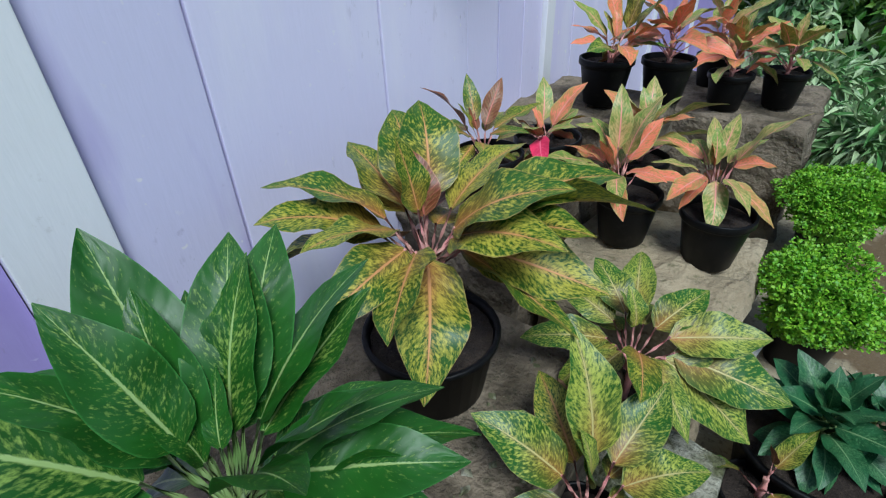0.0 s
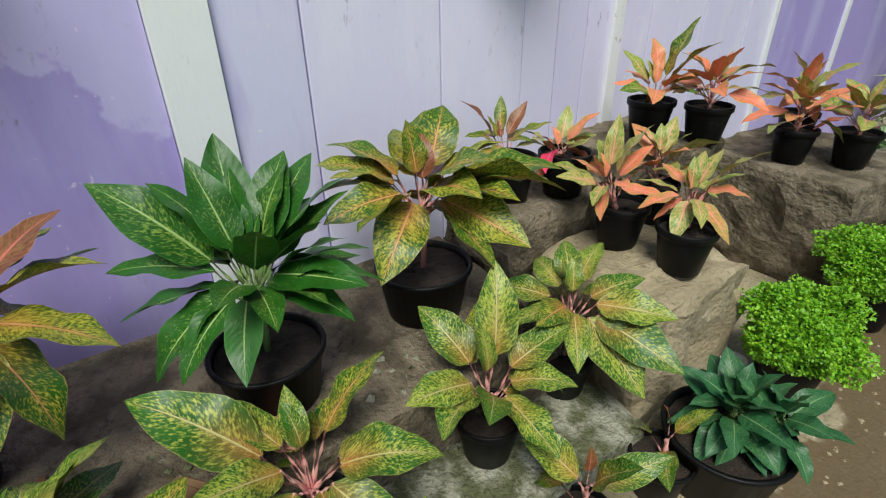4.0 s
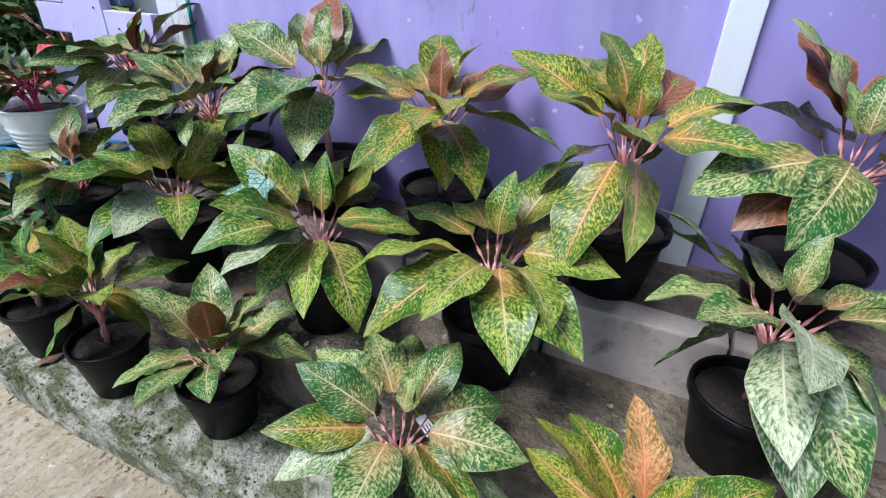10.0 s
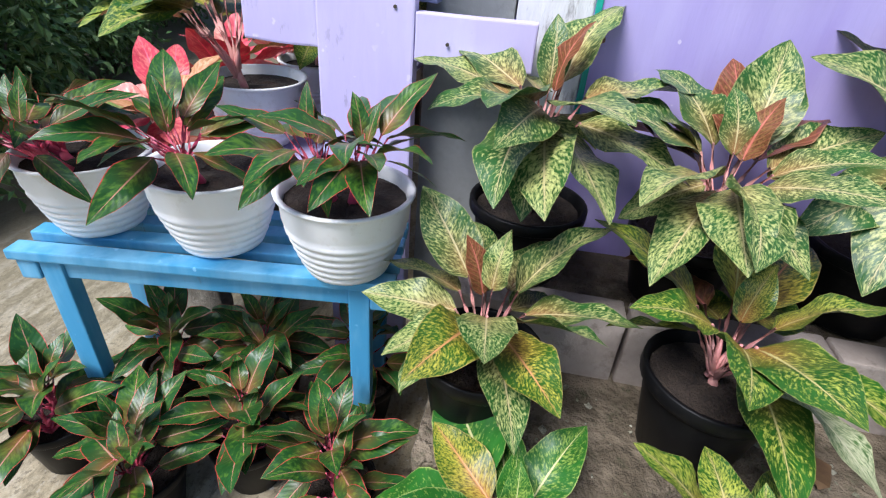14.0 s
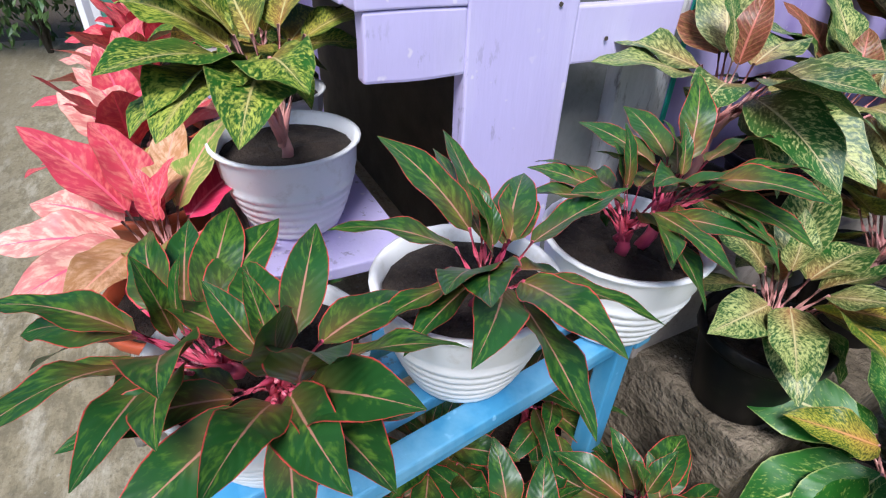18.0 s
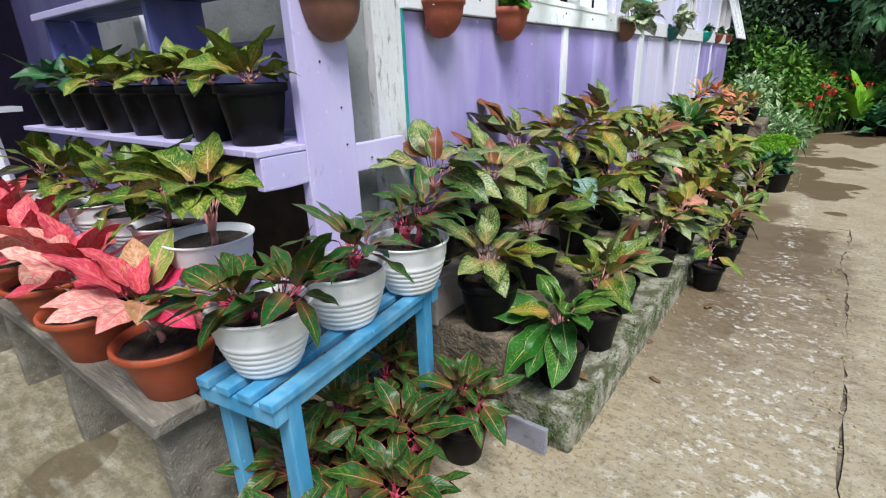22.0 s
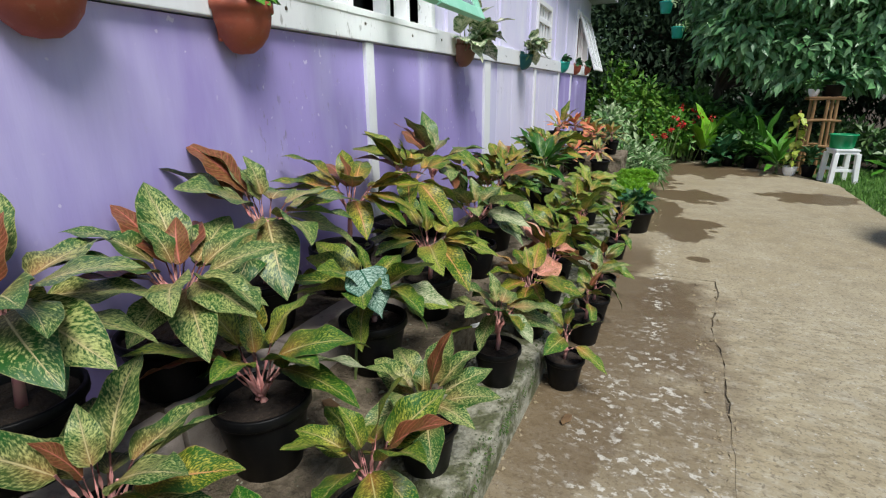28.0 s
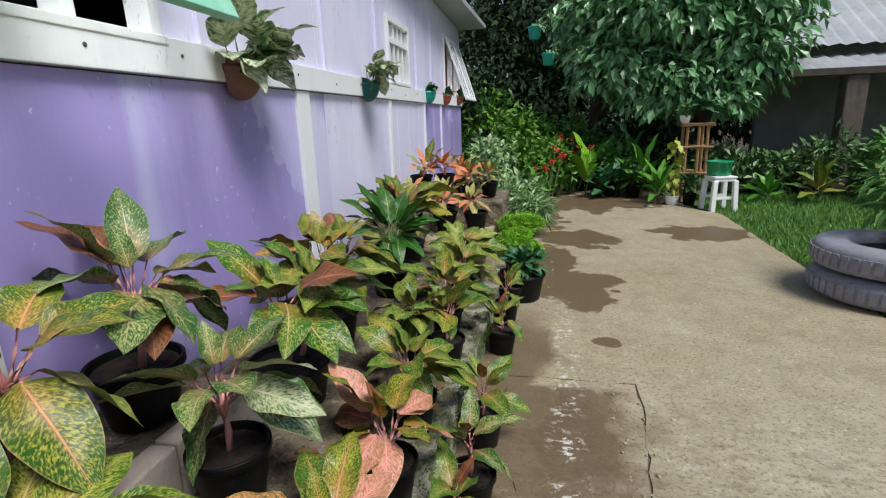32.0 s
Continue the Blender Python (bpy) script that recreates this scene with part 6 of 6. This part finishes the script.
BUSHES = [(0.15, 4.4, 0.25, 0.55, VARIEG, 900, 0.08), (-0.45, 5.6, 0.4, 1.0, VARIEG, 1500, 0.08), (0.35, 6.2, 0.4, 0.9, BRIGHT_LEAF, 1800, 0.08), (-0.5, 6.9, 0.5, 0.8, MID_LEAF, 2600, 0.08), (0.1, 7.3, 0.6, 1.3, BRIGHT_LEAF, 3200, 0.09), (-0.7, 7.6, 0.7, 1.6, BRIGHT_LEAF, 3200, 0.10), (0.9, 7.6, 0.6, 1.2, MID_LEAF, 2600, 0.10), (1.4, 7.0, 0.5, 0.9, MID_LEAF, 2200, 0.12), (0.4, 6.6, 0.35, 0.6, VARIEG, 1200, 0.08),
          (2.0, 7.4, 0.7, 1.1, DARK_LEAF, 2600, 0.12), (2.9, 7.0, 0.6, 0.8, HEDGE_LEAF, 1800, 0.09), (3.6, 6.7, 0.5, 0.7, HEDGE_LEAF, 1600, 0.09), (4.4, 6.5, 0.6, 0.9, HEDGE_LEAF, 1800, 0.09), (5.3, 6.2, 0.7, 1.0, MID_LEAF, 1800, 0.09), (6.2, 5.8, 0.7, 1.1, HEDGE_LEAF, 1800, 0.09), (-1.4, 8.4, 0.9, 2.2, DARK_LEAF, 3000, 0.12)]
for k, (x, y, r, h, m, n, s) in enumerate(BUSHES):
    shrub(x, y, r, h, m, 31 + k, {BRIGHT_LEAF.name: "bright yellow-green shrub in the flower bed", MID_LEAF.name: "leafy mid-green garden shrub by the yard", VARIEG.name: "white-variegated shrub in the flower bed", DARK_LEAF.name: "leafy garden shrub coloured dark as in shade", HEDGE_LEAF.name: "low dark-leaved shrub at the lawn edge"}[m.name], int(n * 0.7), s * 1.5)


def broad_plant(x, y, h, kind, n, size, seed, label, low=10, width=0.2):
    """A clump of big arching leaves from the ground."""
    top = thing("broad_leaved_plant", pose(x, y, -0.05), label, "plant")
    rng = random.Random(seed)
    for i in range(n):
        f = i / max(1, n - 1)
        az, el = i * 137.5 + rng.uniform(-20, 20), low + (80 - low) * f + rng.uniform(-8, 8)
        a = radians(az)
        base = Vector((-math.sin(a) * h * 0.25 * (1 - f), math.cos(a) * h * 0.25 * (1 - f), h * (0.55 + 0.4 * f)))
        put_leaf(top, base, az, el, size * rng.uniform(0.8, 1.15), kind, rng.randrange(7), rng.uniform(-15, 15), (0, 0, 0.02), PETIOLE_GREEN, width)
    return top


broad_plant(1.0, 6.35, 0.42, "banana", 4, 0.85, 3, "young banana plant with upright bright leaves", 52, 0.24)
broad_plant(1.62, 6.55, 0.95, "grey", 4, 0.46, 14, "tall elephant-ear plant with large grey-green leaves", 20, 0.5)
broad_plant(0.55, 6.1, 0.45, "fresh", 12, 0.34, 15, "leafy green plant in the flower bed", 5, 0.34)
broad_plant(1.25, 6.0, 0.3, "grey", 14, 0.36, 16, "dark leafy plant in the flower bed", 0, 0.3)
broad_plant(1.85, 6.15, 0.55, "fresh", 12, 0.5, 17, "arching bright strap-leaved plant by the stand", 25, 0.16)
broad_plant(0.2, 5.2, 0.4, "fresh", 12, 0.3, 18, "leafy green plant beside the wall", 10, 0.3)
broad_plant(1.6, 7.0, 0.75, "grey", 7, 0.6, 4, "broad dark-leaved garden plant", 0, 0.39)
broad_plant(2.0, 5.55, 0.3, "fresh", 14, 0.5, 5, "rosette of strap leaves in the flower bed", 15, 0.17)
broad_plant(1.55, 6.2, 0.3, "green", 14, 0.5, 6, "dark rosette of arching leaves", 0, 0.18)
broad_plant(2.9, 6.0, 0.2, "grey", 10, 0.4, 7, "low leafy plant at the lawn edge", 5, 0.22)
broad_plant(3.5, 5.7, 0.2, "fresh", 10, 0.4, 8, "low leafy plant at the lawn edge", 5, 0.22)
broad_plant(4.1, 5.6, 0.3, "yellow", 12, 0.45, 9, "croton with yellow-green leaves at the lawn edge", 5, 0.24)
broad_plant(4.8, 5.3, 0.3, "yellow", 12, 0.45, 10, "croton with yellow-green leaves at the lawn edge", 5, 0.24)
for k, (x, y, r, sz) in enumerate(((1.35, 6.1, 0.12, 0.24), (1.7, 6.0, 0.13, 0.22), (2.36, 5.3, 0.10, 0.2), (0.95, 6.75, 0.13, 0.3))):
    aglaonema(x, y, 0.0, 0.34, ("grey", "green", "grey", "green")[k], 12, sz, "black", r, 130 + k, young=0, where="at the garden end", group="pots at the garden end", low=-10)


def red_flowers(x0, y0, seed, n=12):
    flower = thing("red_flowers", pose(x0, y0, 0), "small bright red flowers on thin stems", "flowers")
    rngf = random.Random(seed)
    for k in range(n):
        x, y, z = rngf.uniform(-0.25, 0.3), rngf.uniform(-0.3, 0.2), rngf.uniform(0.45, 0.95)
        part("stem", tube([(x * 0.3, y * 0.3, -0.05), (x * 0.7, y * 0.7, z * 0.5), (x, y, z)], 0.006, 5), PETIOLE_GREEN, flower)
        leaf_cloud("flower", [(x, y, z, 0.035, 0.035, 0.03)], 26, 0.04, RED_FLOWER, flower, k + seed, slim=0.7)


red_flowers(0.75, 6.5, 8)
red_flowers(0.35, 5.75, 9, 6)

# lime creeper in a pale pot, bamboo stand, stool with a green basin
creeper = thing("potted_creeper", pose(2.13, 5.30, 0), "lime-yellow creeper on a stake in a pale pot", "potted plant")
add_pot(creeper, "white", 0.1)
part("stake", tube([(0, 0, 0.05), (0.01, 0, 0.5), (0, 0.01, 0.95)], 0.012, 6), BAMBOO, creeper)
for k in range(34):
    a = random.Random(k).uniform(0, 360)
    put_leaf(creeper, (0.05 * math.cos(a), 0.05 * math.sin(a), 0.12 + k * 0.024), a, random.Random(k + 50).uniform(-60, 10), 0.13, "lime", k, 0, (0, 0, 0.1 + k * 0.024), PETIOLE_GREEN, 0.5)
stand = thing("bamboo_stand", pose(2.50, 5.85, 0), "tall bamboo plant stand at the garden edge", "stand")
for x, y in ((-0.15, -0.12), (0.15, -0.12), (-0.15, 0.16), (0.15, 0.16), (0.02, -0.13)):
    part("pole", tube([(x, y, -0.03), (x * 0.95, y, 0.6), (x * 0.9, y, 1.13)], [0.026, 0.024, 0.022], 8), BAMBOO, stand)
for z in (0.4, 0.78, 1.09):
    for y in (-0.15, 0.19):
        part("crossbar", tube([(-0.22, y, z), (0.0, y, z + 0.01), (0.22, y, z)], 0.017, 7), BAMBOO, stand)
for k in range(5):
    part("top_slat", box(-0.22, 0.22, -0.17 + k * 0.075, -0.11 + k * 0.075, 1.108, 1.124, 0.004), BAMBOO, stand)
aglaonema(2.57, 5.85, 1.126, 1.32, "grey", 14, 0.22, "tub", 0.15, 141, young=0, where="on the bamboo stand", group="", low=-10)
bushy(2.34, 5.83, 1.126, 0.1, 0.2, MID_LEAF, 142, "small fern in a grey pot on the stand", 150, 0.06, "white", 0.08, group="")


def stool(x, y):
    top = thing("plastic_stool", pose(x, y, -0.02, 0, 0, 12), "grey-white plastic stool at the lawn edge", "stool")
    part("seat", box(-0.15, 0.15, -0.15, 0.15, 0.44, 0.47, 0.012), WHITE_PL, top)
    part("skirt", box(-0.14, 0.14, -0.14, 0.14, 0.40, 0.439, 0.008), WHITE_PL, top)
    for sx in (-1, 1):
        for sy in (-1, 1):
            leg = part("leg", box(-0.03, 0.03, -0.03, 0.03, 0.0, 0.41, 0.008), WHITE_PL, top)
            leg.matrix_basis = Matrix.Translation((sx * 0.15, sy * 0.15, 0)) @ Matrix(((1, 0, -sx * 0.09, 0), (0, 1, -sy * 0.09, 0), (0, 0, 1, 0), (0, 0, 0, 1)))
    for sy in (-1, 1):
        part("brace", box(-0.12, 0.12, sy * 0.125 - 0.012, sy * 0.125 + 0.012, 0.16, 0.2, 0.004), WHITE_PL, top)
    return top


stool(2.66, 5.02)
basin = thing("green_basin", pose(2.64, 5.04, 0.452), "green plastic tub on the stool", "tub")
part("body", lathe([(0.0, 0.0), (0.13, 0.0), (0.14, 0.02), (0.155, 0.17), (0.17, 0.175), (0.17, 0.19), (0.15, 0.19), (0.135, 0.03), (0.0, 0.02)], 26), GREEN_PL, basin, smooth=True)


def tyre_planter(x, y):
    top = thing("tyre_planter", pose(x, y, 0), "two grey-painted tyres stacked as a planter", "planter")
    for k in range(2):
        z = 0.11 + k * 0.2
        prof = []
        for i in range(15):
            a = 2 * math.pi * i / 14
            prof.append((0.355 + 0.125 * abs(math.cos(a)) ** 0.6 * math.copysign(1, math.cos(a)), z + 0.095 * abs(math.sin(a)) ** 0.7 * math.copysign(1, math.sin(a))))
        t = part("tyre", lathe(prof, 48), TYRE, top, "grey-painted tyre with worn tread", smooth=True)
        for j in range(48):
            a = 2 * math.pi * j / 48
            lug = part("tread_lug", box(0.474, 0.486, -0.022, 0.022, z - 0.045, z + 0.045, 0.003), TYRE, t)
            lug.matrix_basis = pose(0, 0, 0, 0, 0, math.degrees(a))
    part("soil", lathe([(0.0, 0.33), (0.2, 0.34), (0.36, 0.32)], 24), SOIL, top)
    part("stake", tube([(0.05, -0.05, 0.2), (0.09, 0.0, 0.7), (0.13, 0.02, 1.1)], 0.02, 7), BAMBOO, top, "bamboo stake")
    leaf_cloud("foliage", [(0.15, 0.1, 0.75, 0.3, 0.3, 0.3), (0.3, 0.0, 0.6, 0.25, 0.25, 0.2)], 500, 0.16, MID_LEAF, top, 77, slim=0.2, droop=0.5, shell=0.1)
    return top


tyre_planter(2.80, 1.52)


def hanging_pot(x, y, z, seed):
    top = thing("hanging_pot", pose(x, y, z), "teal plastic pot hung from a branch", "hanging pot", "hanging teal pots")
    part("pot", lathe([(0.0, 0.0), (0.075, 0.0), (0.1, 0.15), (0.108, 0.155), (0.108, 0.175), (0.09, 0.175), (0.07, 0.03), (0, 0.03)], 20), TEAL_PL, top, smooth=True)
    for k in range(3):
        a = k * 2.1
        part("hanger", tube([(0.1 * math.cos(a), 0.1 * math.sin(a), 0.17), (0.03 * math.cos(a), 0.03 * math.sin(a), 0.5), (0, 0, 0.8)], 0.004, 5), BLACK, top)
    leaf_cloud("foliage", [(0.05, 0, 0.18, 0.09, 0.09, 0.05)], 60, 0.06, VARIEG, top, seed)


hanging_pot(0.35, 6.0, 2.05, 1)
hanging_pot(0.15, 5.7, 2.4, 2)

# ---- sheds beyond the lawn ----
shed = thing("shed", pose(0, 0, 0), "dark neighbouring shed with zinc roofs", "shed")
part("wall", box(4.2, 9.5, 8.6, 8.75, -0.05, 2.6, 0.01), DARK_WALL, shed)
part("pier", box(4.85, 5.15, 6.9, 7.15, -0.05, 1.8, 0.02, 0.01, 3), BRICKISH, shed, "brick pier")
part("beam", box(3.6, 8.0, 6.85, 6.95, 1.75, 1.86, 0.01), DARK_WOOD, shed)
for k, (x0, x1, y0, y1, za, zb) in enumerate(((4.3, 9.5, 8.0, 10.5, 2.3, 3.9), (4.2, 9.0, 7.0, 8.2, 1.80, 2.15))):
    bm = bmesh.new()
    n = 60
    rows_ = [[bm.verts.new((x0 + (x1 - x0) * i / n, y, z + 0.02 * math.sin(i * 2.1))) for i in range(n + 1)] for y, z in ((y0, za), (y1, zb))]
    for i in range(n):
        bm.faces.new((rows_[0][i], rows_[0][i + 1], rows_[1][i + 1], rows_[1][i]))
    sol = part("roof", bm, ZINC, shed, "corrugated zinc roof sheet")

# ---- hedge west and south ----
for k in range(9):
    x = -1.2 - 0.62 * k
    y = -6.15 + 0.47 * (x + 1.2) + 0.12 * math.sin(k * 2.0)
    shrub(x, y, 0.75, 1.6 + 0.3 * math.sin(k * 1.7), HEDGE_LEAF, 201 + k, "dark overgrown hedge along the yard edge", 3600, 0.07)
    shrub(x + 0.3, y + 0.35, 0.5, 0.75 + 0.15 * math.sin(k * 2.7), HEDGE_LEAF, 241 + k, "low dark undergrowth at the hedge foot", 1500, 0.06)
for k in range(8):
    x, y = -5.6 - 0.25 * math.sin(k * 1.9), -6.6 + 0.72 * k
    shrub(x, y, 0.85, 2.5 + 0.4 * math.sin(k * 1.3), HEDGE_LEAF, 281 + k, "tall dark hedge beside the house end", 3600, 0.085)
